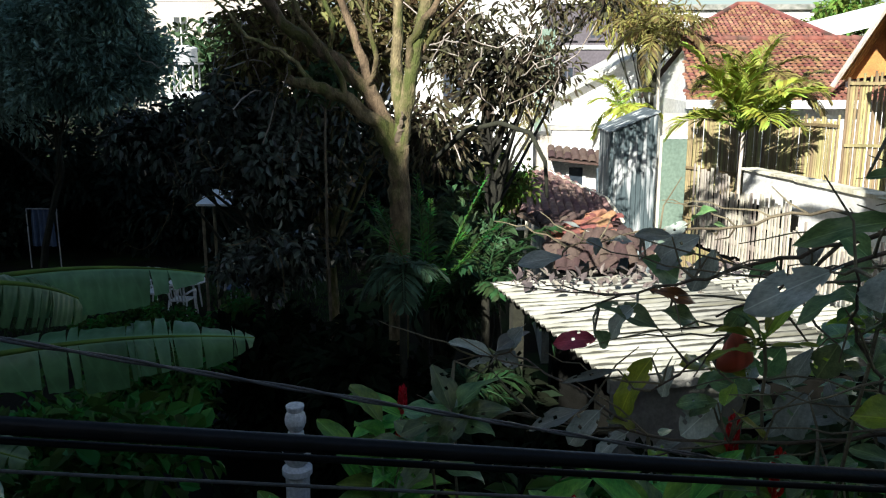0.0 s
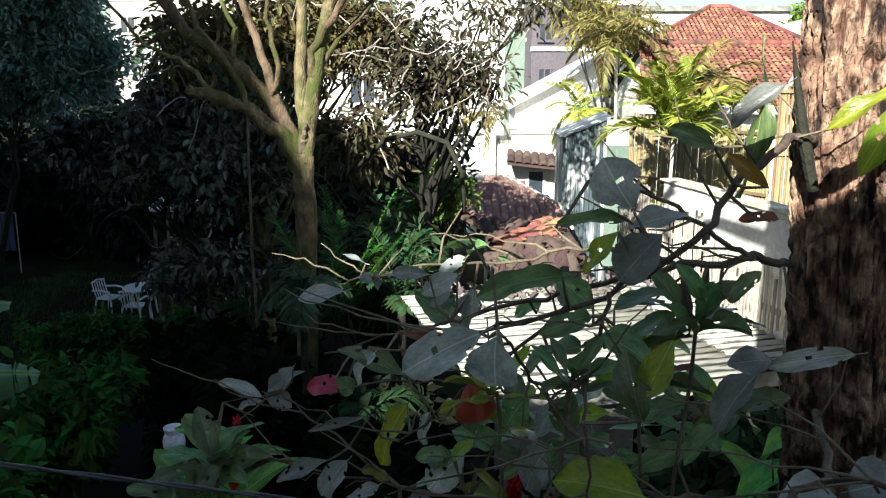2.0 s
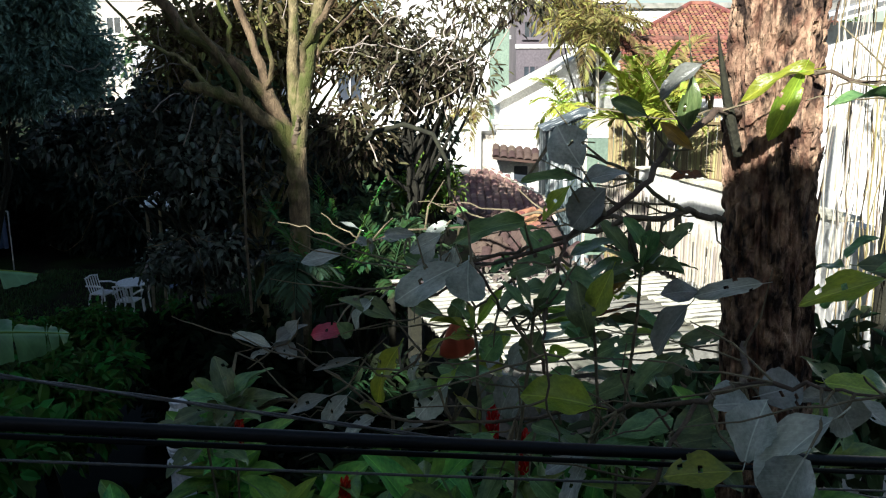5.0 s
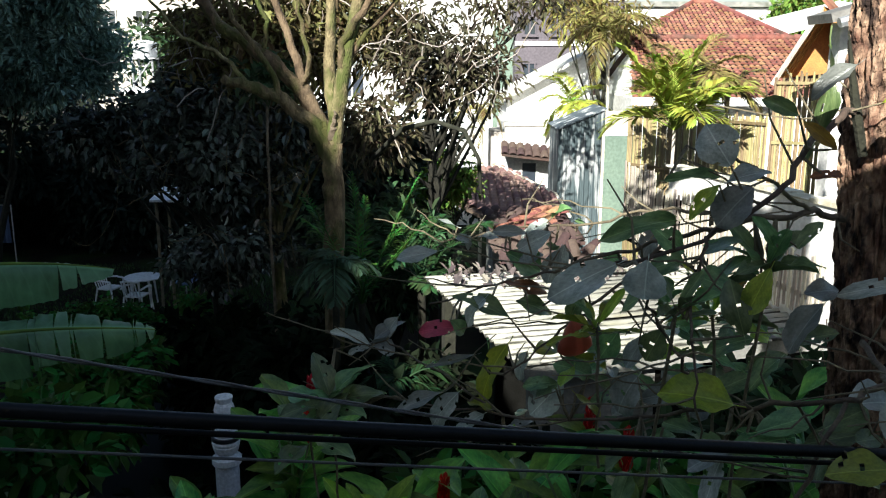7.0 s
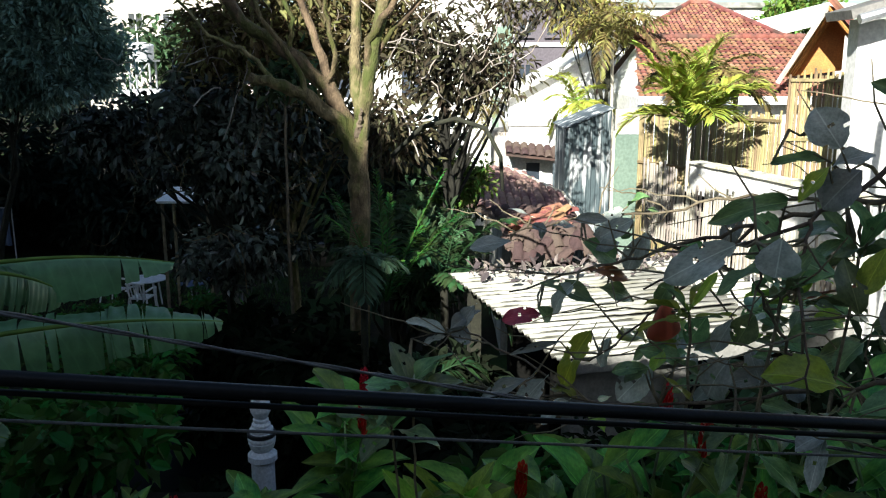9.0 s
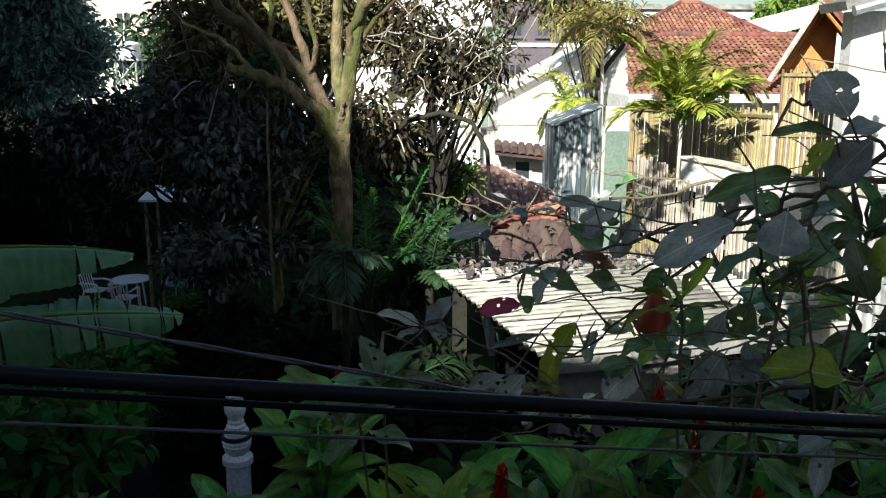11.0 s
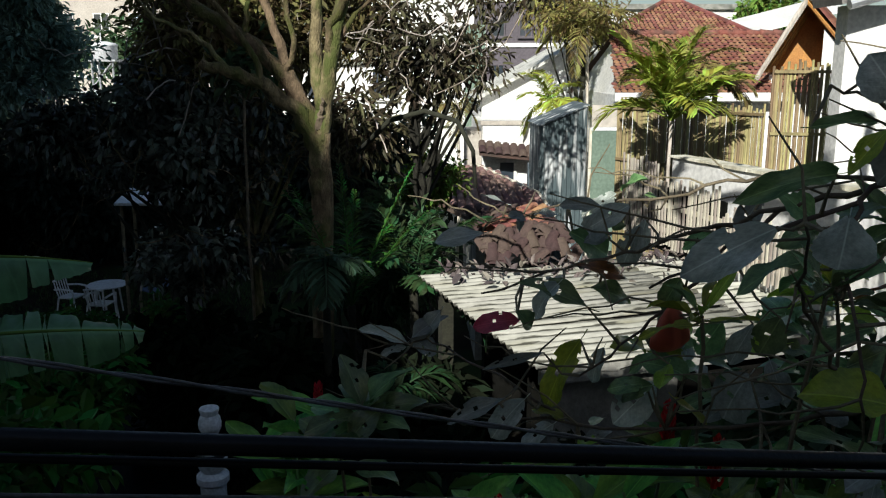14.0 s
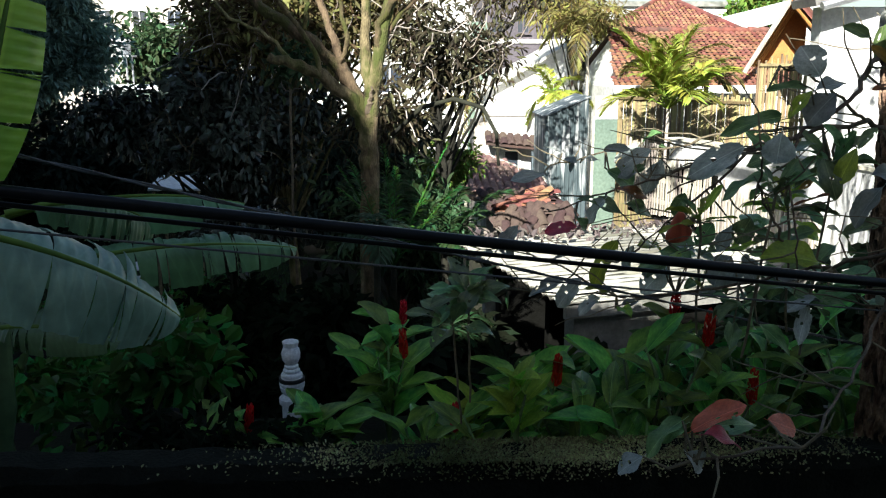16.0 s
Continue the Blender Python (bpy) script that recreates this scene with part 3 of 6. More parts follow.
def roof_litter():
    """Dead leaves blown into the back of the sheet roof."""
    rng, g = random.Random(77), Geo()
    for _ in range(240):
        u, v = rng.uniform(0.1, 3.2), 2.75 - abs(rng.gauss(0, 0.42))
        p = Vector((u, v, 0.045 + rng.uniform(0, 0.05)))
        small_leaf(g, p, (unit(rng) + Vector((0, 0, 0.25))).normalized(), (Vector((0, -0.3, 1)) + unit(rng) * 0.7).normalized(), rng.uniform(0.06, 0.17), rng.uniform(0.03, 0.08))
    single("leaf_litter", g, "litter", "dry brown and grey leaves lying on the sheet roof", "leaf litter", kind="stuff", m=pose(*ROOF_AT, 0, 0, ROOF_TURN))


roof_litter()


# ---------------------------------------------------------------- fences and screens
def lath_fence():
    """Weathered laths running on in front of the white boundary wall."""
    a, b = Vector(FENCE_A), Vector(FENCE_B)
    run = b - a
    ang = math.degrees(math.atan2(run.y, run.x))
    f = thing("lath_fence", "fence of pale weathered vertical laths with gaps", "fence", (a.x, a.y, a.z), rz=ang)
    rng = random.Random(12)
    length = math.hypot(run.x, run.y)
    lath = Geo()
    lath.box(-0.014, 0.014, -0.008, 0.008, 0, 0.95)
    me = lath.mesh("lath", M["picket"])
    x, end = 0.0, length * 0.95
    while x < end:
        tall = rng.uniform(0.95, 1.03) if x < length * 0.2 else rng.uniform(0.74, 0.86) if x < length * 0.5 else rng.uniform(0.5, 0.66)
        part("lath", me, "", f, m=pose(x, rng.uniform(-.006, .006), rng.uniform(-.05, .0), 0, rng.uniform(-2, 2), 0) @ Matrix.Diagonal((rng.uniform(0.7, 1.25), 1, tall, 1)))
        x += rng.uniform(0.055, 0.072)
    for z in (0.12, 0.40):
        part("rail", Geo().box(0, end, 0.012, 0.040, z, z + 0.05), "picket", f)
    # added black strip that paints the shade seen through the laths
    part("back_board", Geo().box(0, length * 0.5, 0.046, 0.07, -0.1, 0.62), "shade_black", f, "black strip added for the dark gaps between the laths")
    w = Geo().box(length * 0.20, length + 0.9, 0.16, 0.32, -3.7, 0.93)
    single("wall_boundary", w, "white", "white painted boundary wall behind the laths", "wall", kind="structure", m=pose(a.x, a.y, a.z, 0, 0, ang))
    c = Geo()
    x = length * 0.19
    while x < length + 0.5:
        s = rng.uniform(0.25, 0.5)
        if rng.random() < 0.8:
            c.box(x, x + s, 0.13, 0.35, 0.934 + rng.uniform(0, .01), 0.955 + rng.uniform(0, 0.03))
        x += s + 0.015
    single("wall_coping", c, "picket", "broken coping slabs along the white wall", "coping", kind="structure", m=pose(a.x, a.y, a.z, 0, 0, ang))


lath_fence()


def bamboo_screen(a, b, z0, z1, label):
    a, b = Vector((*a, z0)), Vector((*b, z0))
    run = b - a
    length, ang = run.length, math.degrees(math.atan2(run.y, run.x))
    s = thing("bamboo_screen", label, "bamboo screen", a, group="bamboo screens", rz=ang)
    rng = random.Random(int(length * 100))
    g = Geo()
    h = z1 - z0
    g.tube([(0, 0, 0), (0, 0, h * .3), (0, 0, h * .305), (0, 0, h * .31), (0, 0, h * .66), (0, 0, h * .665), (0, 0, h * .67), (0, 0, h)], [.019, .018, .022, .018, .018, .021, .017, .016], 6)
    me = g.mesh("cane", M["bamboo"], True)
    x = 0.0
    while x < length:
        part("cane", me, "", s, m=pose(x, rng.uniform(-.004, .004), 0, 0, rng.uniform(-.15, .15), 0) @ Matrix.Diagonal((rng.uniform(.95, 1.2), 1, rng.uniform(.985, 1.015), 1)))
        x += 0.034
    for z in (h - 1.7, h - 0.9, h - 0.1):
        part("batten", Geo().box(0, length, -0.045, -0.02, z, z + 0.04), "bamboo", s)


bamboo_screen((3.0, 13.7), (4.44, 11.55), 0.0, 5.16, "screen of dry golden bamboo canes behind the palm")
bamboo_screen((4.47, 11.45), (5.19, 11.3), 0.0, 5.72, "taller screen of dry bamboo canes below the gable")


def sheet_panel():
    p = thing("sheet_panel", "sage green sheet panel beside the shed", "panel", (2.76, 14.5, 0))
    part("sheet", Geo().box(0, 0.52, 0, 0.03, 2.6, 4.66), "panel", p)
    part("upper_sheet", Geo().box(0.0, 0.50, 0.06, 0.08, 4.715, 5.08), "cream", p, "pale upper sheet")
    part("trim", Geo().box(-0.03, 0.55, -0.012, 0.04, 4.66, 4.71), "plastic", p, "pale capping strip")
    part("post", Geo().box(-0.05, -0.005, -0.01, 0.05, 0, 4.7), "picket", p)
    part("post", Geo().box(0.525, 0.57, -0.01, 0.05, 0, 4.7), "picket", p)


sheet_panel()


def shed():
    s = thing("garden_shed", "blue-grey sheet-clad shed with a lean-to roof and pale streaks", "shed", (2.37, 17.7, 0))
    g = Geo()
    n = 40
    for i in range(n + 1):
        x = 0.96 * i / n
        top = 4.50 + 0.40 * i / n
        d = 0.012 * (1 if i % 4 < 2 else -1)
        g.v += [(x, d, 0), (x, d, top), (x, 1.6, 0), (x, 1.6, top)]
    for i in range(n):
        a = i * 4
        g.f += [(a, a + 4, a + 5, a + 1), (a + 2, a + 3, a + 7, a + 6), (a + 1, a + 5, a + 7, a + 3)]
    g.f += [(0, 1, 3, 2), (n * 4, n * 4 + 2, n * 4 + 3, n * 4 + 1)]
    part("wall", g, "shed", s)
    r = Geo()
    for i in range(13):
        x = -0.04 + 1.03 * i / 12
        top = 4.525 + 0.40 * x / 0.96
        r.v += [(x, -0.05, top), (x, -0.05, top + 0.02), (x, 1.75, top + 0.02), (x, 1.75, top)]
    for i in range(12):
        a = i * 4
        for q in range(4):
            r.f.append((a + q, a + (q + 1) % 4, a + 4 + (q + 1) % 4, a + 4 + q))
    r.f += [(0, 1, 2, 3), (48, 51, 50, 49)]
    part("roof", r, "shed", s, "thin roof sheet")


shed()


# ---------------------------------------------------------------- tiled roofs and houses
def tile_mesh(name, mat, w=0.20, l=0.36):
    """One barrel tile: a tapered half pipe along +y, lying on z = 0."""
    g = Geo()
    for i, (y, k) in enumerate(((0, 1.0), (l, 0.82))):
        for r in (0.0, 0.014):
            for j in range(6):
                a = math.pi * j / 5
                g.v.append((-(w / 2 - r) * k * math.cos(a), y, (w * 0.33 - r) * k * math.sin(a)))
    for j in range(5):
        g.f += [(j, j + 1, 13 + j, 12 + j), (6 + j, 18 + j, 19 + j, 7 + j), (j, 6 + j, 7 + j, j + 1)]
    return g.mesh(name, M[mat], True)


TILE = tile_mesh("roof_tile", "tile")
OLD_TILE = tile_mesh("roof_tile", "old_tile")


def roof_slope(parent, me, m, width, length, pw=0.19, pl=0.30, inside=None):
    """Lays tiles on a slope that runs up +y of m; a deck lies below them."""
    rng = random.Random(int(width * 77 + length))
    nx, ny = int(width / pw), int(length / pl)
    for j in range(ny):
        for i in range(nx):
            u, v = (i + 0.5) * pw, j * pl
            if inside and not inside(u, v):
                continue
            part("roof_tile", me, "", parent, m=m @ pose(u + rng.uniform(-.008, .008), v + rng.uniform(-.01, .01), 0.02 + rng.uniform(0, .008), 3 + rng.uniform(-1, 1), 0, rng.uniform(-2.5, 2.5)))


def course_roof(width, length, tx=0.22, ty=0.34, inside=None):
    """Tiled courses joined in one mesh, for roofs far off: barrel tiles with open joints over the deck."""
    g, rng = Geo(), random.Random(int(width * 100))
    for j in range(int(length / ty)):
        for i in range(int(width / tx)):
            if inside and not inside((i + .5) * tx, j * ty):
                continue
            k = len(g.v)
            w = tx * rng.uniform(0.72, 0.84)
            x0, dy = (i + 0.5) * tx + rng.uniform(-.006, .006), rng.uniform(-.012, .012)
            for y, z in ((j * ty + dy, 0.045), (j * ty + ty * 0.86 + dy, 0.012)):
                for q in range(5):
                    a = math.pi * q / 4
                    g.v.append((x0 - w / 2 * math.cos(a), y, z - 0.04 + 0.34 * tx * math.sin(a)))
            g.f += [(k + q, k + q + 1, k + 6 + q, k + 5 + q) for q in range(4)] + [(k, k + 1, k + 2, k + 3, k + 4)]
    return g


def slope_pose(x, y, z, pitch, turn=0):
    return pose(x, y, z, pitch, 0, turn)


def window_unit(parent, x, z, w, h, y, mat="white", cols=2, bars=False):
    """A window with frame, panes and sill on a wall that faces -y."""
    win = part("window", Geo().box(x - w / 2, x + w / 2, y + 0.02, y + 0.05, z, z + h), "glass", parent)
    fr = Geo()
    t = 0.07
    fr.box(x - w / 2 - t, x + w / 2 + t, y - 0.04, y + 0.03, z + h, z + h + t).box(x - w / 2 - t, x + w / 2 + t, y - 0.04, y + 0.03, z - t, z)
    for i in range(cols + 1):
        xx = x - w / 2 + w * i / cols
        fr.box(xx - t / 2, xx + t / 2, y - 0.035, y + 0.02, z, z + h)
    part("frame", fr, mat, win, "pale window frame")
    part("sill", Geo().box(x - w / 2 - 0.12, x + w / 2 + 0.12, y - 0.12, y - 0.045, z - t - 0.06, z - t), mat, win)
    if bars:
        b = Geo()
        for i in range(1, 9):
            xx = x - w / 2 + w * i / 9
            b.tube([(xx, y - 0.09, z - 0.05), (xx, y - 0.09, z + h + 0.05)], 0.025, 5)
        part("grille", b, "black", win, "dark vertical bars")


def red_house():
    """The house with the clay roof and the timber gable beyond the bamboo."""
    h = thing("tiled_house", "house with a red clay tile roof and pale eaves", "house", (3.82, 17.5, 0))
    part("wall", Geo().box(0.25, 4.4, 0.35, 6.0, 0, 5.12), "white", h)
    part("eave_board", Geo().box(0.0, 3.6, -0.03, 0.04, 5.02, 5.19), "white", h, "white eave board")
    part("roof", Geo().add([(0, 0, 5.15), (4.5, 0, 5.15), (4.5, 2.9, 6.40), (0.54, 2.9, 6.40), (0.1, 6.0, 5.0), (4.5, 6.0, 5.0)], [(0, 1, 2, 3), (3, 2, 5, 4)]), "old_tile", h, "roof deck coloured dark for the shade between tiles")
    part("gable_wall", Geo().add([(0.26, 0.3, 5.12), (0.62, 2.9, 6.33), (0.3, 5.6, 5.12), (0.46, 0.3, 5.12), (0.82, 2.9, 6.33), (0.5, 5.6, 5.12)], [(0, 1, 2), (5, 4, 3), (0, 3, 4, 1), (1, 4, 5, 2)]), "white", h)
    tiles = course_roof(4.5, 3.16, 0.135, 0.165, inside=lambda u, v: u > 0.54 * v / 3.16)
    tagged(part("roof_tiles", tiles, "tile_isl", h, m=slope_pose(0, 0, 5.19, 23.3)), kind="stuff")
    rg = Geo()
    for i in range(13):
        rg.tube([(0.5 + 0.32 * i, 2.92, 6.47), (0.5 + 0.32 * i + 0.36, 2.92, 6.45)], [0.085, 0.07], 8)
    part("ridge_tiles", rg, "tile", h, smooth=True)
    p = thing("gable_porch", "steep timber-lined open gable edged with clay tiles", "gable", (6.68, 17.3, 0), rz=-32)
    apex, left, right = Vector((0.74, 0, 6.90)), Vector((0.0, 0, 5.58)), Vector((1.70, 0, 5.80))
    back = Vector((0, 1.1, 0))
    for name, foot, out in (("left_slope", left, Vector((-0.05, 0, 0.03))), ("right_slope", right, Vector((0.04, 0, 0.05)))):
        vs = [apex, foot, foot + back, apex + back]
        vs += [v + out for v in vs]
        part(name, Geo().add([tuple(v) for v in vs], [(0, 1, 2, 3), (7, 6, 5, 4), (0, 4, 5, 1), (1, 5, 6, 2), (2, 6, 7, 3), (3, 7, 4, 0)]), "timber", p, "orange varnished boards")
        for i in range(1, 4):
            q = back * (i / 4)
            part("rafter", Geo().tube([apex + q - Vector((0, 0, 0.05)), foot + q + (apex - foot) * 0.03 - out * 0.6], 0.028, 5), "timber", p)
    part("back_lining", Geo().add([tuple(left + back), tuple(right + back), tuple(apex + back)], [(0, 1, 2)]), "timber", p, "orange varnished boards")
    part("barge_board", Geo().tube([left + Vector((-0.08, -0.03, -0.12)), apex + Vector((0, -0.03, 0.04))], 0.055, 6), "picket", p, "pale weathered barge board")
    part("barge_board", Geo().tube([apex + Vector((0, -0.03, 0.04)), right + Vector((0, -0.03, 0))], 0.04, 6), "timber", p)
    slope = math.degrees(math.atan2(apex.z - right.z, right.x - apex.x))
    for j in range(8):
        for i in range(2 if j > 4 else 6):
            s = apex.lerp(right, (j + 0.9) / 8)
            part("roof_tile", TILE, "", p, m=Matrix.Translation(s + Vector((0.07, -0.06 + 0.21 * i, 0.07))) @ pose(0, 0, 0, 0, slope, 0) @ pose(0, 0, 0, 0, 0, 90))
    part("wall", Geo().add([(1.08, 0.06, 0), (3.2, 0.06, 0), (3.2, 0.06, 5.6), (1.70, 0.06, 5.72), (1.08, 0.06, 6.40), (1.08, 0.9, 0), (3.2, 0.9, 0), (3.2, 0.9, 5.6), (1.70, 0.9, 5.72), (1.08, 0.9, 6.40)],
                           [(0, 1, 2, 3, 4), (9, 8, 7, 6, 5), (0, 4, 9, 5), (4, 3, 8, 9), (3, 2, 7, 8)]), "white", p)
    part("column", Geo().box(0.0, 0.12, 0.9, 1.02, 0, 5.545), "white", p)


red_house()


def white_house():
    h = thing("white_house", "white rendered house catching full sun", "house", (4.2, 9.6, 0))
    part("wall", Geo().box(0.25, 6.5, 0.0, 0.25, 0, 6.35), "white", h)
    part("wall", Geo().box(-0.6, 0.24, 0.10, 0.30, 0, 4.35), "white", h)
    part("eave", Geo().box(-0.1, 6.6, -0.35, 0.3, 0, 0.10, pose(0.1, 0, 6.36, 0, -16, 0)), "concrete", h, "sloping grey eave slab")
    part("gutter", Geo().tube([(0.05, -0.40, 6.33), (6.4, -0.40, 8.1)], 0.055, 8), "grey_metal", h)


white_house()


def far_tiled_house():
    h = thing("far_tiled_house", "distant house with a faded red hipped tile roof", "house", (6.64, 31.5, 0))
    part("wall", Geo().box(0.4, 5.3, 0.8, 6, 0, 6.7), "cream", h)
    part("deck", Geo().add([(0, 0, 6.70), (5.65, 0, 6.70), (3.67, 3.0, 8.08), (2.93, 3.0, 8.08), (0, 6, 6.7), (5.65, 6, 6.7)], [(0, 1, 2, 3), (0, 3, 4), (1, 5, 2), (3, 2, 5, 4)]), "old_tile", h, "roof deck coloured dark for the shade between tiles")
    part("roof", course_roof(5.65, 3.3, 0.17, 0.22, inside=lambda u, v: 2.93 * v / 3.3 < u < 5.65 - 1.98 * v / 3.3), "tile_isl", h, m=slope_pose(0, 0.0, 6.75, 24.7))
    for a, b in (((0, 0, 6.80), (2.93, 3.0, 8.18)), ((5.65, 0, 6.80), (3.67, 3.0, 8.18)), ((2.93, 3.0, 8.18), (3.67, 3.0, 8.18))):
        part("hip_tiles", Geo().tube([a, b], 0.09, 7), "tile", h)
    part("eave", Geo().box(-0.1, 5.75, -0.05, 0.05, 6.55, 6.73), "cream", h)
    w = thing("pale_roofed_house", "distant house under a low white sheet roof", "house", (13.3, 36.0, 0))
    part("wall", Geo().box(0.2, 4.6, 0.3, 4, 0, 6.75), "white", w)
    part("roof", Geo().box(0, 4.8, 0, 4.4, 0, 0.09, pose(0, 0, 6.85, 7, -14, 0)), "white", w, "white sloping sheet roof")


far_tiled_house()


def small_red_roof():
    """The low hipped roof with mottled tiles, and the broken lean-to before it."""
    h = thing("tiled_outhouse", "low outhouse with a mottled red hipped tile roof", "outhouse", (0.0, 15.9, 0))
    part("wall", Geo().box(0.95, 2.2, 0.35, 3.4, 0, 2.86), "concrete", h)
    pitch = 7.9
    m = slope_pose(0, 0, 2.93, pitch)
    deck = [(0.85, 0), (2.35, 0), (2.25, 1.5), (1.25, 3.9), (1.0, 3.9), (0.1, 1.3)]
    top = [tuple(m @ Vector((u, v, 0))) for u, v in deck]
    low = [(x, y, z - 0.08) for x, y, z in top]
    part("roof", Geo().add(top + low, [tuple(range(6)), tuple(reversed(range(6, 12)))] + [(i, i + 6, (i + 1) % 6 + 6, (i + 1) % 6) for i in range(6)]), "old_tile", h)

    def on_roof(u, v):
        lo = 0.85 - 0.75 * v / 1.3 if v < 1.3 else 0.1 + 0.9 * (v - 1.3) / 2.6
        hi = 2.35 - 0.1 * v / 1.5 if v < 1.5 else 2.25 - 1.0 * (v - 1.5) / 2.4
        return lo < u < hi
    roof_slope(h, tile_mesh("roof_tile", "roof_rose", 0.165, 0.28), m, 2.4, 3.9, 0.155, 0.23, inside=on_roof)
    verge = [Vector((1.12, 3.95, 3.53)), Vector((2.3, 1.5, 3.20)), Vector((2.4, 0, 2.99))]
    part("verge_board", Geo().tube(verge, 0.035, 6), "picket", h, "pale verge strip")
    l = thing("broken_lean_to", "collapsed lean-to heaped with loose old clay tiles", "lean-to", (0.85, 13.2, 0))
    sl = slope_pose(0, 0, 2.98, 5, 4)
    part("deck", Geo().box(0, 1.5, 0.2, 2.3, -0.05, 0.0, sl), "old_tile", l)
    for x, y in ((0.06, 0.4), (1.3, 0.5)):
        part("post", Geo().box(x, x + 0.12, y, y + 0.12, 0, 2.93), "twig", l)
    # added black sheet in place of the shade under the lean-to
    part("front_board", Geo().box(0.0, 1.45, -0.34, 0.20, 0, 2.66), "shade_black", l, "black sheet added for the shade below the loose tiles")
    rng = random.Random(31)
    for i in range(56):
        u, v = 0.08 + 0.18 * (i % 8) + rng.uniform(-.04, .04), 0.22 + 0.28 * (i // 8) + rng.uniform(-.05, .05)
        part("roof_tile", OLD_TILE, "", l, m=sl @ pose(u, v, 0.0 + rng.uniform(0, .03), rng.uniform(-5, 7), rng.uniform(-6, 6), rng.gauss(-6, 10)))
    for i in range(34):
        u, v = rng.uniform(0.0, 1.45), rng.uniform(-0.30, 0.24)
        part("roof_tile", OLD_TILE, "", l, m=sl @ pose(u, v, -0.28 + (v + 0.30) * 0.55 + rng.uniform(0, .03), 28 + rng.uniform(-8, 10), rng.uniform(-12, 12), rng.gauss(-10, 24)))
    # heap of sound tiles along a diagonal, its brighter tile colour painting a sunlit patch
    for i in range(46):
        s = rng.random()
        u, v = 0.06 + 1.0 * s + rng.uniform(-.12, .12), 0.45 + 1.1 * s + rng.uniform(-.22, .22)
        part("roof_tile", TILE, "", l, m=sl @ pose(u, v, 0.05 + rng.uniform(0, .10), rng.uniform(-12, 10), rng.uniform(-14, 14), rng.gauss(-50, 22)))


small_red_roof()


def flat_white_house():
    h = thing("flat_roofed_house", "white flat-roofed house with a tiled canopy", "house", (1.5, 21.6, 0))
    part("wall", Geo().box(0.0, 2.6, 0.0, 4.0, 0, 4.28), "white", h)
    part("parapet", Geo().box(-0.05, 2.65, -0.04, 0.14, 4.283, 4.38), "cream", h)
    part("step_wall", Geo().box(-0.35, -0.004, 0.3, 2.0, 0, 4.10), "cream", h, "cream side wall")
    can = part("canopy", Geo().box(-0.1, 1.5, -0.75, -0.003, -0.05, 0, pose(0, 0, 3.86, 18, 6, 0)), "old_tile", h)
    for i in range(8):
        for j in range(2):
            part("roof_tile", OLD_TILE, "", can, m=pose(0, 0, 3.87, 18, 6, 0) @ pose(-0.02 + 0.2 * i, -0.76 + 0.33 * j, 0.01, 3, 0, 0))
    part("low_wall", Geo().box(1.0, 1.9, -1.2, -1.0, 0, 3.45), "shed", h, "blue-grey side wall")
    window_unit(h, 0.62, 2.75, 0.42, 0.6, 0.0 - 0.03, "white", 1)


flat_white_house()


def sloping_roof_house():
    h = thing("sloping_roof_house", "pale house with a long grey sloping roof", "house", (1.7, 24.4, 0))
    part("wall", Geo().add([(0, 0, 0), (3.6, 0, 0), (3.6, 0, 6.3), (2.8, 0, 6.3), (0, 0, 4.82), (0, 4, 0), (3.6, 4, 0), (3.6, 4, 6.3), (2.8, 4, 6.3), (0, 4, 4.82)],
                           [(0, 1, 2, 3, 4), (9, 8, 7, 6, 5), (0, 4, 9, 5), (1, 6, 7, 2)]), "white", h)
    part("roof", Geo().box(-0.2, 3.25, -0.35, 4.2, 0, 0.09, pose(0, 0, 4.86, 0, -28.0, 0)), "pale_slab", h, "pale grey mottled roof slab")
    part("roof", Geo().box(2.9, 3.9, -0.35, 4.2, 6.42, 6.50), "white", h)


sloping_roof_house()


def tower():
    t = thing("white_tower", "narrow white rendered stair tower", "tower", (0.3, 30.5, 0))
    part("wall", Geo().box(0, 1.95, 0, 3, 0, 6.75), "white", t)
    part("cap", Geo().box(-0.08, 2.03, -0.08, 3.05, 6.753, 6.87), "white", t)
    part("pilaster", Geo().box(1.30, 1.98, -0.14, -0.003, 0, 7.1), "panel", t, "pale blue-grey column")
    window_unit(t, 0.55, 4.9, 0.35, 0.9, -0.02, "white", 1)


tower()


def apartment(x, y, w, h, mat, label, rows, cols, z0, dz, turn=0, bars=False, size=(1.1, 1.15), trim="white"):
    b = thing("apartment_building", label, "apartment building", (x, y, 0), group="apartment buildings", rz=turn)
    part("wall", Geo().box(0, w, 0, 10, 0, h), mat, b)
    part("roof", Geo().box(-0.3, w + 0.3, -0.3, 10.3, h + 0.003, h + 0.35), "concrete", b)
    for r in range(rows):
        for c in range(cols):
            window_unit(b, w * (c + 0.5) / cols, z0 + dz * r, size[0], size[1], -0.06, trim, 2, bars and r == rows - 1)
        part("band", Geo().box(-0.05, w + 0.05, -0.10, -0.003, z0 + dz * r - 0.55, z0 + dz * r - 0.35), "white", b)


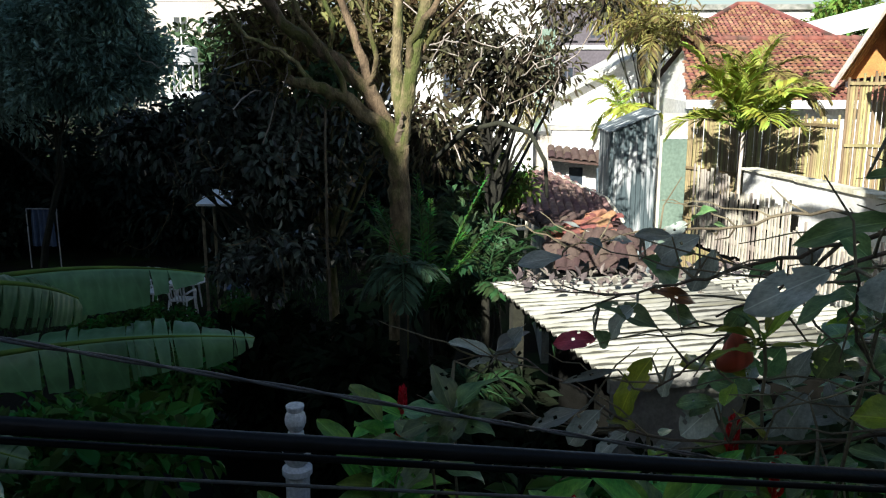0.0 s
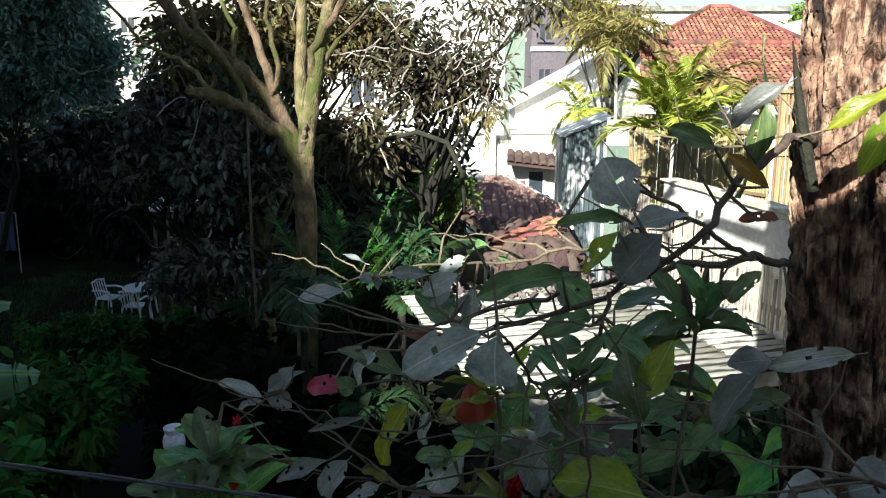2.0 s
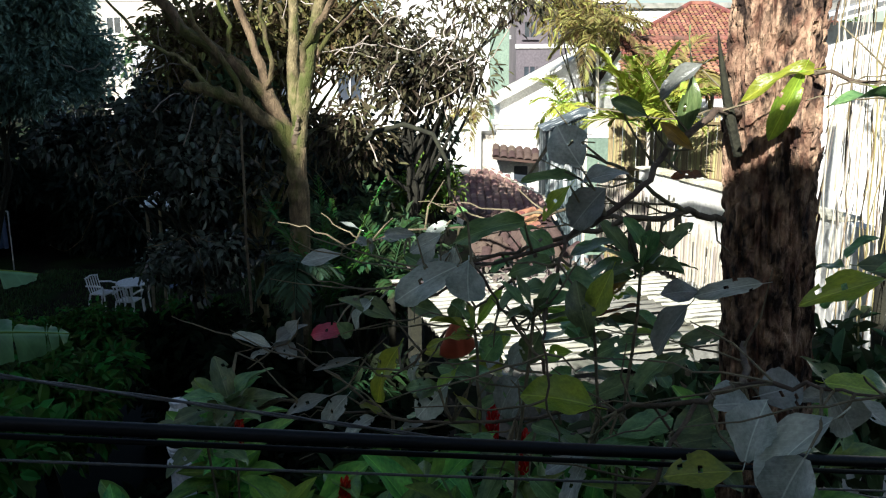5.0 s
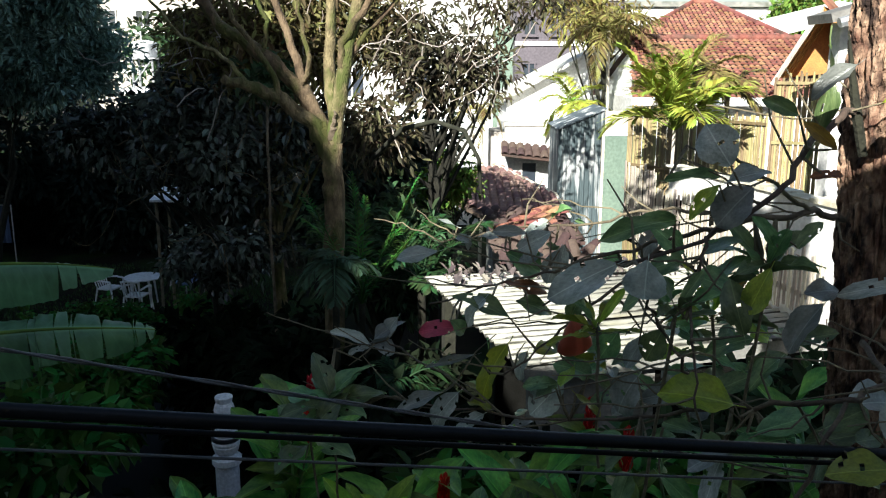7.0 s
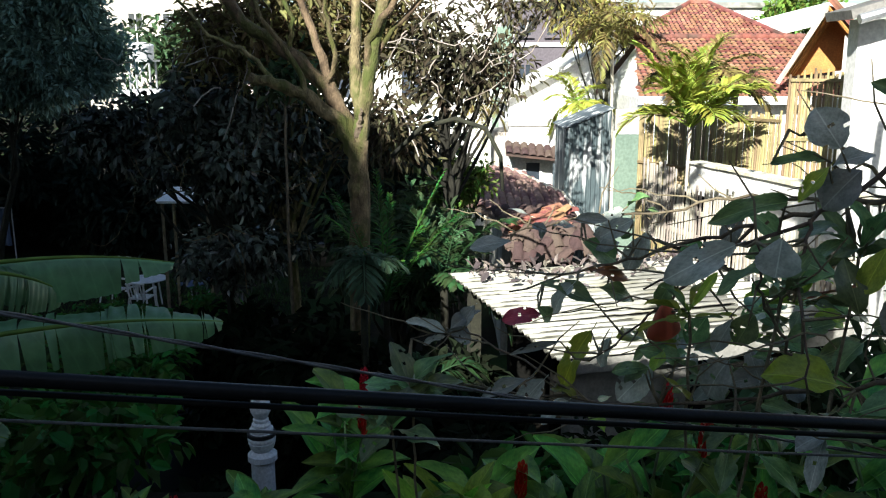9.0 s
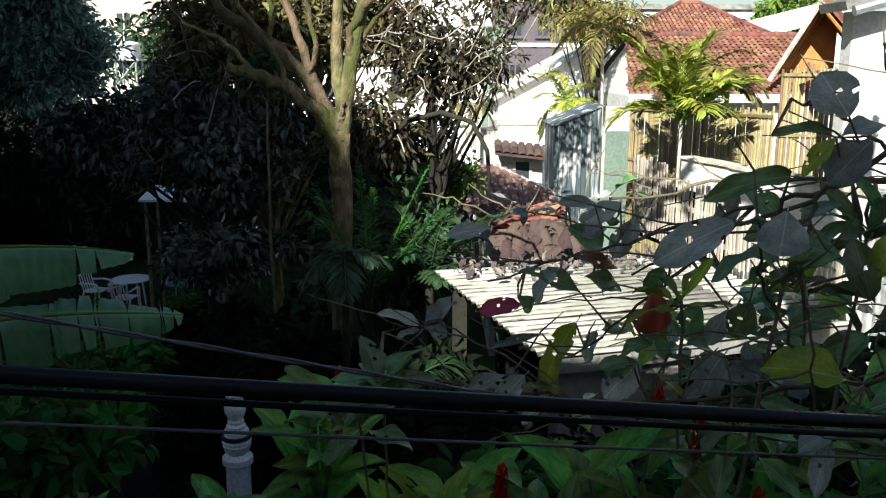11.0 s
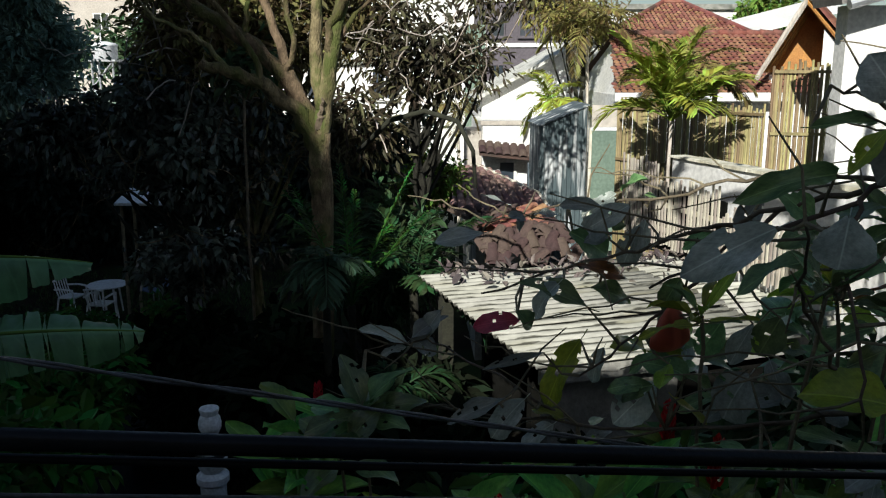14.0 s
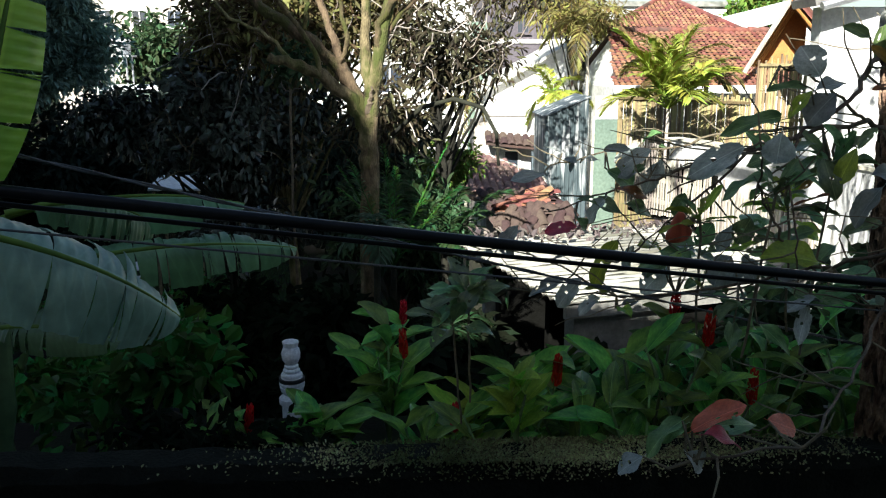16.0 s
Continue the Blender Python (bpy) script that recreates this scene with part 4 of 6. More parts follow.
def low_white_house():
    h = thing("low_white_house", "low white house with a flat roof behind the trees", "house", (-7.6, 34.0, 0))
    part("wall", Geo().box(0, 7.7, 0, 5, 0, 5.75), "white", h)
    part("roof", Geo().box(-0.15, 7.85, -0.15, 5.15, 5.753, 5.95), "concrete", h)
    for x in (1.3, 3.8, 6.3):
        window_unit(h, x, 4.5, 1.0, 1.1, -0.06, "white", 2)


low_white_house()
apartment(3.4, 44, 5.4, 13, "mauve", "grey-mauve apartment block with small windows", 3, 4, 5.0, 2.2, 0, True, (0.6, 0.75), "mauve")
apartment(-27, 66, 13, 17, "cream", "cream apartment block with rows of windows", 3, 5, 5.4, 2.9, 0)
apartment(-4.0, 52, 8, 14, "white", "white apartment block behind the trees", 2, 2, 6.2, 4.2, 0)
apartment(9.5, 60, 14, 9.5, "white", "pale apartment block on the skyline", 2, 5, 4.2, 2.9, 0)


def water_tank():
    t = thing("water_tank", "white water tank on a steel stand above a roof", "water tank", (-12.78, 36.4, 0))
    part("body", Geo().lathe([(0.42, 5.98), (0.50, 6.02), (0.50, 6.50), (0.52, 6.52), (0.52, 6.58), (0.46, 6.62), (0.12, 6.70)], 20), "plastic", t, smooth=True)
    part("pole", Geo().tube([(-0.06, -0.2, 6.6), (-0.06, -0.2, 7.05)], 0.03, 6), "plastic", t)
    for sx in (-0.42, 0.42):
        for sy in (-0.4, 0.4):
            part("leg", Geo().tube([(sx, sy, 4.72), (sx, sy, 5.98)], 0.045, 6), "grey_metal", t)
    part("brace", Geo().tube([(-0.42, -0.4, 4.9), (0.42, -0.4, 5.9)], 0.03, 6), "grey_metal", t)
    part("platform", Geo().box(-0.58, 0.58, -0.55, 0.55, 5.90, 5.978), "grey_metal", t)
    h = thing("tank_house", "small pale house under the water tank", "house", (-13.6, 36, 0))
    part("wall", Geo().box(0, 2.4, 0, 3, 0, 4.5), "panel", h)
    part("roof", Geo().box(-0.2, 2.6, -0.2, 3.2, 4.503, 4.70), "plastic", h)


water_tank()


# ---------------------------------------------------------------- trees behind
def limb(g, pts, r0, r1, n=9, rng=None):
    pts = [Vector(p) for p in pts]
    out = []
    for i in range(len(pts) - 1):
        for q in range(4):
            out.append(pts[i].lerp(pts[i + 1], q / 4) + (unit(rng) * 0.02 if rng and (i or q) else Vector()))
    out.append(pts[-1])
    k = len(out) - 1
    g.tube(out, [r0 + (r1 - r0) * (i / k) for i in range(k + 1)], n, True, 0.15, rng)
    return g


def forked_tree():
    """The pale tree that forks in the middle of the garden."""
    rng = random.Random(5)
    t = thing("forked_tree", "pale-barked tree forking into several heavy limbs", "tree", (-1.15, 8.6, 0))
    o = Vector((-1.15, 8.6, 0))

    def L(*pts):
        return [Vector(p) - o for p in pts]
    part("trunk", limb(Geo(), L((-1.22, 8.6, 0), (-1.2, 8.6, 2.0), (-1.15, 8.59, 3.8), (-1.14, 8.6, 4.6), (-1.13, 8.6, 5.08)), 0.115, 0.095, 12, rng), "bark", t, smooth=True)
    limbs = [([(-1.145, 8.6, 4.5), (-1.16, 8.6, 4.9), (-1.32, 8.58, 5.27), (-1.62, 8.5, 5.52), (-1.95, 8.45, 5.66), (-2.2, 8.42, 5.74)], .10, .05),
             ([(-1.14, 8.61, 4.75), (-1.2, 8.62, 5.15), (-1.45, 8.7, 5.62), (-1.85, 8.8, 5.98), (-2.35, 8.9, 6.28), (-3.0, 9.0, 7.2)], .10, .055),
             ([(-1.13, 8.6, 5.0), (-1.08, 8.6, 5.4), (-0.98, 8.58, 5.9), (-0.86, 8.55, 6.4), (-0.6, 8.4, 7.6)], .085, .055),
             ([(-1.12, 8.62, 5.3), (-1.17, 8.7, 5.8), (-1.13, 8.8, 6.4), (-1.2, 9.0, 7.8)], .07, .045),
             ([(-1.35, 8.66, 5.4), (-1.5, 8.8, 5.9), (-1.75, 8.9, 6.5), (-2.1, 9.2, 7.6)], .055, .03),
             ([(-1.62, 8.5, 5.52), (-1.75, 8.45, 5.85), (-2.05, 8.4, 6.3), (-2.3, 8.4, 6.9)], .035, .02),
             ([(-0.98, 8.58, 5.9), (-0.75, 8.6, 6.2), (-0.4, 8.6, 6.6), (-0.2, 8.6, 7.2)], .032, .018),
             ([(-1.85, 8.8, 5.98), (-1.8, 8.7, 6.3), (-1.95, 8.6, 6.8), (-2.0, 8.6, 7.3)], .03, .015),
             ([(-1.45, 8.7, 5.62), (-1.35, 8.6, 5.95), (-1.45, 8.6, 6.4), (-1.4, 8.5, 7.2)], .03, .018),
             ([(-1.95, 8.45, 5.66), (-2.2, 8.5, 5.95), (-2.6, 8.5, 6.15), (-3.0, 8.5, 6.6)], .03, .012),
             ([(-1.02, 8.6, 5.65), (-1.0, 8.5, 6.1), (-0.72, 8.4, 6.5), (0.0, 8.0, 7.4)], .045, .03)]
    for pts, a, b in limbs:
        part("limb", limb(Geo(), L(*pts), a, b, 9, rng), "bark", t, smooth=True)
    part("broken_stub", limb(Geo(), L((-1.13, 8.56, 5.12), (-1.12, 8.51, 5.25), (-1.1, 8.5, 5.42)), 0.05, 0.008, 7, rng), "twig", t, "torn pale wood")
    # added high crown out of sight above, which shades the garden
    spots = []
    for c, r, n in CROWN:
        spots += clumps(rng, c, r, n, 0.2)
    g = leafage(Geo(), rng, [s - o for s in spots], 24, 0.6, 0.40, 0.22)
    part("crown", g, "fol_mid", t)
    tw = Geo()
    ends = [Vector(p[-1]) for p, _, _ in limbs]
    for s in spots:
        if rng.random() < 0.3:
            e = min(ends, key=lambda q: (q - s).length)
            mid = e.lerp(s, 0.5) + unit(rng) * 0.3
            tw.tube([e - o, mid - o, s - o], [.03, .018, .008], 5, False)
    tagged(part("twig", tw, "bark", t), kind="stuff")


def thicket(name, label, spots_spec, mat, per, spread, length, width, seed, roots=(), droop=0.4, bark="dark_stem", limbs=0.35):
    """A leafy tree or shrub: stems, twigs and a crown of many leaves."""
    rng = random.Random(seed)
    t = thing(name, label, "tree" if "tree" in name else "shrub", roots[0] if roots else (0, 0, 0))
    o = Vector(roots[0]) if roots else Vector()
    spots = []
    for c, r, n in spots_spec:
        spots += clumps(rng, c, r, n)
    part("crown", leafage(Geo(), rng, [s - o for s in spots], per, spread, length, width, droop), mat, t)
    st = Geo()
    for r in roots:
        c = Vector(spots_spec[0][0])
        top = Vector(r).lerp(c, 0.85)
        top.z = c.z
        st.tube([p - o for p in bend(r, top, 0.0, 6, 0.12, rng)], [0.11, .10, .09, .08, .07, .055, .04], 8)
        for s in spots:
            if rng.random() < limbs:
                base = Vector(r).lerp(top, rng.uniform(0.45, 1.0))
                mid = base.lerp(s, 0.5) + unit(rng) * 0.2 + Vector((0, 0, 0.1))
                st.tube([base - o, mid - o, s - o], [.035, .022, .008], 5, False)
    if roots:
        part("trunk", st, bark, t)
    return t


def back_trees():
    thicket("conifer_tree", "tall dark tree with feathery blue-green boughs", [((-10.1, 21.0, 6.2), (2.6, 1.6, 1.8), 360), ((-13.4, 21.6, 6.3), (2.8, 1.6, 2.2), 200), ((-9.6, 20.4, 7.3), (1.6, 1.0, 0.8), 100)], "fol_dark", 110, 0.50, 0.19, 0.085, 21, [(-12.2, 22, 0)], droop=0.25, limbs=0.02)
    # last two clumps: added canopy above the view that blocks light from the lawn
    thicket("dark_tree", "dense tree coloured dark for shade, with added unseen canopy", [((-9.5, 26, 2.4), (5.0, 1.6, 2.9), 320), ((-2.0, 24.5, 2.2), (3.4, 1.2, 2.4), 170), ((-17, 25, 3.6), (5.5, 1.6, 4.6), 420), ((-15, 27.6, 1.3), (10, 0.9, 1.5), 380), ((-4.6, 25.2, 2.4), (3.0, 1.0, 2.3), 240), ((-9.5, 15.5, 10.6), (4.0, 3.0, 1.0), 170), ((-5.0, 12.0, 9.6), (2.0, 2.4, 0.7), 90)], "fol_shade", 60, 0.6, 0.30, 0.15, 22, [(-9, 26, 0), (-5, 26, 0), (-1.5, 25.5, 0), (-16, 27, 0)], limbs=0.0)
    thicket("broadleaf_tree", "broad-leaved tree with hanging dusty leaves", [((-3.3, 12.5, 4.7), (1.6, 1.3, 1.25), 190), ((-5.3, 13.2, 4.75), (1.1, 0.8, 0.6), 90), ((-4.1, 13.2, 5.45), (0.6, 0.6, 0.45), 45), ((-3.3, 12.2, 3.1), (1.3, 1.0, 0.7), 50)], "fol_broad", 34, 0.26, 0.15, 0.085, 23, [(-3.8, 12.8, 0)], droop=0.6, limbs=0.15)
    thicket("sunlit_tree", "thin-leaved tree with olive leaves against the light", [((-2.7, 12.6, 6.1), (1.5, 1.2, 0.9), 150), ((-1.5, 13.2, 6.6), (1.4, 1.0, 0.8), 105), ((-3.55, 12.9, 6.3), (0.8, 0.9, 0.6), 60)], "fol_olive", 22, 0.40, 0.17, 0.065, 24, [(-2.5, 12.6, 0)], droop=0.5, bark="bark")
    thicket("bronze_tree", "thin tree with bronze leaves and bare twigs", [((-0.1, 12.6, 5.9), (1.4, 1.0, 1.0), 130), ((-1.1, 12.0, 4.9), (0.9, 0.8, 0.7), 60), ((1.0, 13.5, 6.9), (1.2, 0.8, 0.5), 34)], "fol_mauve", 16, 0.42, 0.16, 0.055, 25, [(-0.3, 12.4, 0)], droop=0.6, limbs=0.12)
    thicket("green_shrub", "bright green sunlit shrub beside the red roof", [((0.05, 13.7, 3.95), (0.55, 0.5, 0.5), 60), ((-0.35, 13.9, 3.6), (0.4, 0.4, 0.4), 24)], "fol_light", 30, 0.18, 0.11, 0.05, 26, [(-0.1, 14.0, 0)])
    thicket("dark_shrub", "dark shrub under the forked tree", [((-0.9, 11.0, 3.4), (1.2, 0.8, 1.1), 80), ((-0.4, 11.3, 3.0), (0.6, 0.6, 0.7), 30)], "fol_mid", 34, 0.3, 0.18, 0.07, 27, [(-0.7, 11.2, 0)])
    thicket("courtyard_tree", "golden-leaved tree before the mauve building", [((4.0, 22, 6.9), (1.4, 1.0, 0.7), 60), ((3.2, 22.5, 7.4), (1.0, .8, .5), 30)], "palm_dry", 24, 0.4, 0.30, 0.05, 28, [(4.1, 22, 0)], droop=0.8)
    thicket("skyline_tree", "pale green tree on the skyline", [((18.6, 46, 8.3), (3.2, 2, 1.5), 80)], "fol_light", 40, 0.6, 0.35, 0.16, 29, [(18.6, 46, 0)])
    thicket("hillside_tree", "trees on the far skyline", [((-14, 48, 6.0), (5, 3, 3), 90)], "fol_mid", 40, 0.9, 0.5, 0.25, 30, [(-14, 48, 0)])
    rng = random.Random(44)
    p = thing("slim_tree", "slim straight pale stem rising through the foliage", "tree", (-2.33, 11.0, 0))
    part("trunk", limb(Geo(), [(0, 0, 0), (0.0, 0, 3.0), (0.02, 0, 5.4)], 0.024, 0.016, 8, rng), "twig", p, smooth=True)
    part("crown", leafage(Geo(), rng, clumps(rng, (0, 0, 5.7), (0.5, 0.4, 0.4), 14), 20, 0.25, 0.15, 0.07), "fol_mid", p)
    # arching dead branch
    d = single("dead_branch", Geo().tube([(-0.9, 10.6, 4.7), (-0.5, 10.2, 5.1), (-0.1, 9.9, 5.22), (0.25, 9.7, 5.12), (0.42, 9.6, 4.8), (0.45, 9.6, 4.4)], [.03, .032, .03, .028, .024, .02], 8), "dark_stem", "arching bare branch hung with dry strands", "branch", smooth=True)


def vines():
    """Thin pale vines and bare twigs trailing through the broad-leaved tree."""
    rng, g = random.Random(47), Geo()
    for _ in range(34):
        a = Vector((rng.uniform(-4.8, -1.4), rng.uniform(10.9, 11.6), rng.uniform(3.4, 5.9)))
        b = a + Vector((rng.uniform(-0.7, 0.7), rng.uniform(-0.2, 0.2), -rng.uniform(0.1, 0.8)))
        g.tube(bend(a, b, rng.uniform(-0.25, 0.3), 10, 0.012, rng), rng.uniform(0.003, 0.008), 5)
    single("hanging_vines", g, "bark", "thin pale vines trailing through the foliage", "vine", kind="stuff")
    g2 = Geo()
    for _ in range(70):
        a = Vector((rng.uniform(-4.6, 0.8), rng.uniform(11.6, 12.6), rng.uniform(5.2, 6.6)))
        g2.tube(bend(a, a + unit(rng) * rng.uniform(0.4, 1.0), rng.uniform(-0.1, 0.15), 6, 0.03, rng), rng.uniform(0.005, 0.011), 5)
    single("bare_twigs", g2, "picket", "bare pale twigs in the thin treetops", "twig", kind="stuff")


def palm(name, label, at, height, fronds, length, mat, seed, leaflets=26, leaf_len=0.34, leaf_w=0.035, droop=0.75, lift=0.75, trunk_r=0.05, bark="picket", cat="palm", vee=0.35):
    rng = random.Random(seed)
    t = thing(name, label, cat, at)
    if height > 0.05:
        part("trunk", limb(Geo(), [(0, 0, 0), (0.03, 0, height * .5), (0, 0, height)], trunk_r, trunk_r * 0.75, 8, rng), bark, t, smooth=True)
    meshes = [pinnate(length, leaflets, leaf_len, leaf_w, droop * k, lift * q, seed + i, vee).mesh("frond", M[mat]) for i, (k, q) in enumerate(((1, 1), (0.8, 1.2), (1.25, 0.7)))]
    for i in range(fronds):
        a = 360 * i / fronds * 1.0 + rng.uniform(-14, 14)
        s = rng.uniform(0.8, 1.1)
        part("frond", meshes[i % 3], "", t, m=pose(0, 0, height, rng.uniform(-22, 30), 0, a) @ Matrix.Diagonal((s, s, s, 1)))
    return t


def palms():
    palm("golden_palm", "bright golden-green palm before the bamboo screen", (3.08, 11.2, 0), 5.02, 22, 0.95, "palm_gold", 51, 24, 0.52, 0.05, 0.62, 1.25, 0.03, vee=0.6)
    palm("small_palm", "small yellow-green palm behind the shed", (3.05, 20.9, 0), 4.75, 12, 1.15, "palm_gold", 52, 22, 0.44, 0.07, 0.9, 0.9, 0.06)
    palm("tall_palm", "tall thin palm with golden arching fronds", (3.76, 20.1, 0), 6.6, 13, 1.5, "palm_dry", 53, 30, 0.45, 0.05, 0.75, 0.55, 0.045)
    palm("dry_palm", "brownish palm in front of the tiled roof", (4.35, 15.0, 0), 5.6, 15, 1.05, "palm_dry", 54, 28, 0.46, 0.06, 0.7, 0.85, 0.06)
    palm("dry_palm", "drooping dry palm beside the tiled roof", (5.05, 15.2, 0), 5.35, 13, 0.85, "palm_dry", 55, 26, 0.42, 0.06, 0.8, 0.7, 0.05)
    palm("grey_palm", "pale arching palm beside the white tower", (0.9, 22.0, 0), 4.6, 11, 0.95, "palm_dry", 56, 24, 0.34, 0.04, 0.95, 0.8, 0.05)
    palm("fern", "upright bright green fern at the foot of the tree", (-0.88, 8.75, 0), 3.3, 9, 0.95, "fern", 57, 30, 0.20, 0.035, 0.35, 1.5, 0.05, "dark_stem", "fern")
    palm("shade_palm", "dark green arching palm beside the forked tree", (-0.25, 9.3, 0), 3.35, 14, 1.15, "palm_dark", 58, 28, 0.34, 0.055, 0.8, 0.95, 0.06, "dark_stem")
    palm("weeping_palm", "blue-green palm with drooping fronds", (-1.05, 7.9, 0), 4.0, 9, 0.46, "palm_green", 59, 24, 0.24, 0.04, 0.6, 0.30, 0.05, "dark_stem")
    palm("corner_palm", "small dark palm at the corner of the sheet roof", (-0.35, 7.2, 0), 3.0, 9, 0.5, "palm_dark", 60, 22, 0.28, 0.035, 0.8, 0.6, 0.04, "dark_stem")


def hedges():
    # filler plants that paint the shaded hollow black and cover the trunk's foot
    thicket("undergrowth", "near-black shrubs added for the deep shade round the tree", [((-0.9, 7.9, 2.0), (0.8, 0.5, 1.3), 90), ((-1.5, 7.9, 2.2), (0.5, 0.25, 1.2), 110), ((-0.35, 6.9, 1.9), (0.45, 0.5, 1.1), 110), ((0.15, 6.5, 2.3), (0.22, 0.4, 0.7), 90), ((-0.12, 7.55, 2.42), (0.26, 0.5, 0.68), 90), ((-2.0, 10.2, 1.6), (0.9, 0.6, 1.6), 90), ((-3.6, 12.2, 1.2), (1.2, 0.8, 1.4), 90), ((-2.7, 7.2, 0.9), (0.7, 1.7, 0.8), 150)], "fol_deep", 40, 0.3, 0.22, 0.12, 70, [(-1.2, 8.2, 0)], limbs=0.0)
    thicket("front_hedge", "low clipped shrubs in front of the lawn", [((-7.0, 16.4, 0.55), (2.2, 0.7, 0.65), 130), ((-4.9, 16.4, 0.75), (0.9, 0.7, 0.75), 70)], "fern", 34, 0.2, 0.13, 0.08, 71, [(-6, 16.4, 0)], limbs=0.0)
    thicket("side_shrub", "mossy shrubs down the dark side of the garden", [((-3.9, 8.6, 2.3), (0.8, 1.6, 0.6), 90), ((-4.0, 6.6, 2.4), (0.6, 1.1, 0.7), 70), ((-5.6, 7.6, 1.6), (1.4, 2.2, 1.1), 130)], "fern", 26, 0.26, 0.19, 0.085, 72, [(-3.9, 8, 0)], limbs=0.0)
    thicket("leafy_shrub", "bright leafy shrub on the terrace", [((-2.3, 4.35, 3.75), (0.5, 0.35, 0.35), 24), ((-2.75, 4.2, 3.5), (0.4, 0.4, 0.3), 8)], "fern", 16, 0.2, 0.14, 0.09, 73, [(-2.4, 4.4, 3.05)], limbs=0.0)
    # shaded gaps of the bed, painted as near-black leaves
    thicket("dark_bed_shrub", "low shrubs coloured near black for shaded gaps in the bed", [((-1.9, 3.6, 3.35), (1.0, 0.5, 0.35), 60), ((0.3, 4.5, 3.35), (1.2, 0.4, 0.35), 60)], "fol_deep", 26, 0.17, 0.11, 0.05, 74, [(-1.5, 3.7, 3.05)], limbs=0.0)
    thicket("bush", "dense green bush in front of the outbuilding wall", [((1.35, 4.45, 3.45), (0.9, 0.4, 0.4), 50), ((2.0, 4.4, 3.75), (0.6, 0.4, 0.55), 60), ((2.7, 4.4, 3.95), (0.6, 0.4, 0.6), 50)], "fol_mid", 14, 0.2, 0.20, 0.085, 76, [(1.0, 4.5, 3.05)], limbs=0.0)
    thicket("bed_shrub", "light green bedding shrub behind the planter wall", [((0.25, 3.7, 3.65), (0.75, 0.35, 0.28), 34), ((1.2, 3.6, 3.8), (0.6, 0.35, 0.33), 26)], "fern", 14, 0.17, 0.16, 0.075, 75, [(0.4, 3.7, 3.05)], limbs=0.0)


forked_tree()
back_trees()
vines()
palms()
hedges()


# ---------------------------------------------------------------- garden furniture
def chair(at, rz, mat="plastic", label="white plastic garden armchair on the lawn"):
    c = thing("garden_chair", label, "chair", at, group="garden chairs", rz=rz)
    part("seat", Geo().box(-0.22, 0.22, -0.2, 0.22, 0.40, 0.435), mat, c)
    b = part("backrest", Geo().tube([(-0.23, 0.31, 0.80), (0, 0.34, 0.83), (0.23, 0.31, 0.80)], 0.022, 6), mat, c)
    for i in range(6):
        x = -0.2 + 0.08 * i
        part("slat", Geo().tube([(x, 0.21, 0.43), (x * 1.05, 0.27, 0.62), (x * 1.05, 0.31, 0.80)], 0.016, 6), mat, b)
    for sx in (-1, 1):
        part("armrest", Geo().tube([(sx * 0.25, 0.28, 0.62), (sx * 0.27, 0.0, 0.64), (sx * 0.26, -0.2, 0.62)], 0.025, 6), mat, c)
        part("leg", Geo().tube([(sx * 0.26, -0.2, 0.62), (sx * 0.24, -0.22, 0.3), (sx * 0.27, -0.25, 0)], [.022, .025, .018], 6), mat, c)
        part("leg", Geo().tube([(sx * 0.22, 0.2, 0.42), (sx * 0.25, 0.28, 0)], [.025, .018], 6), mat, c)
    return c


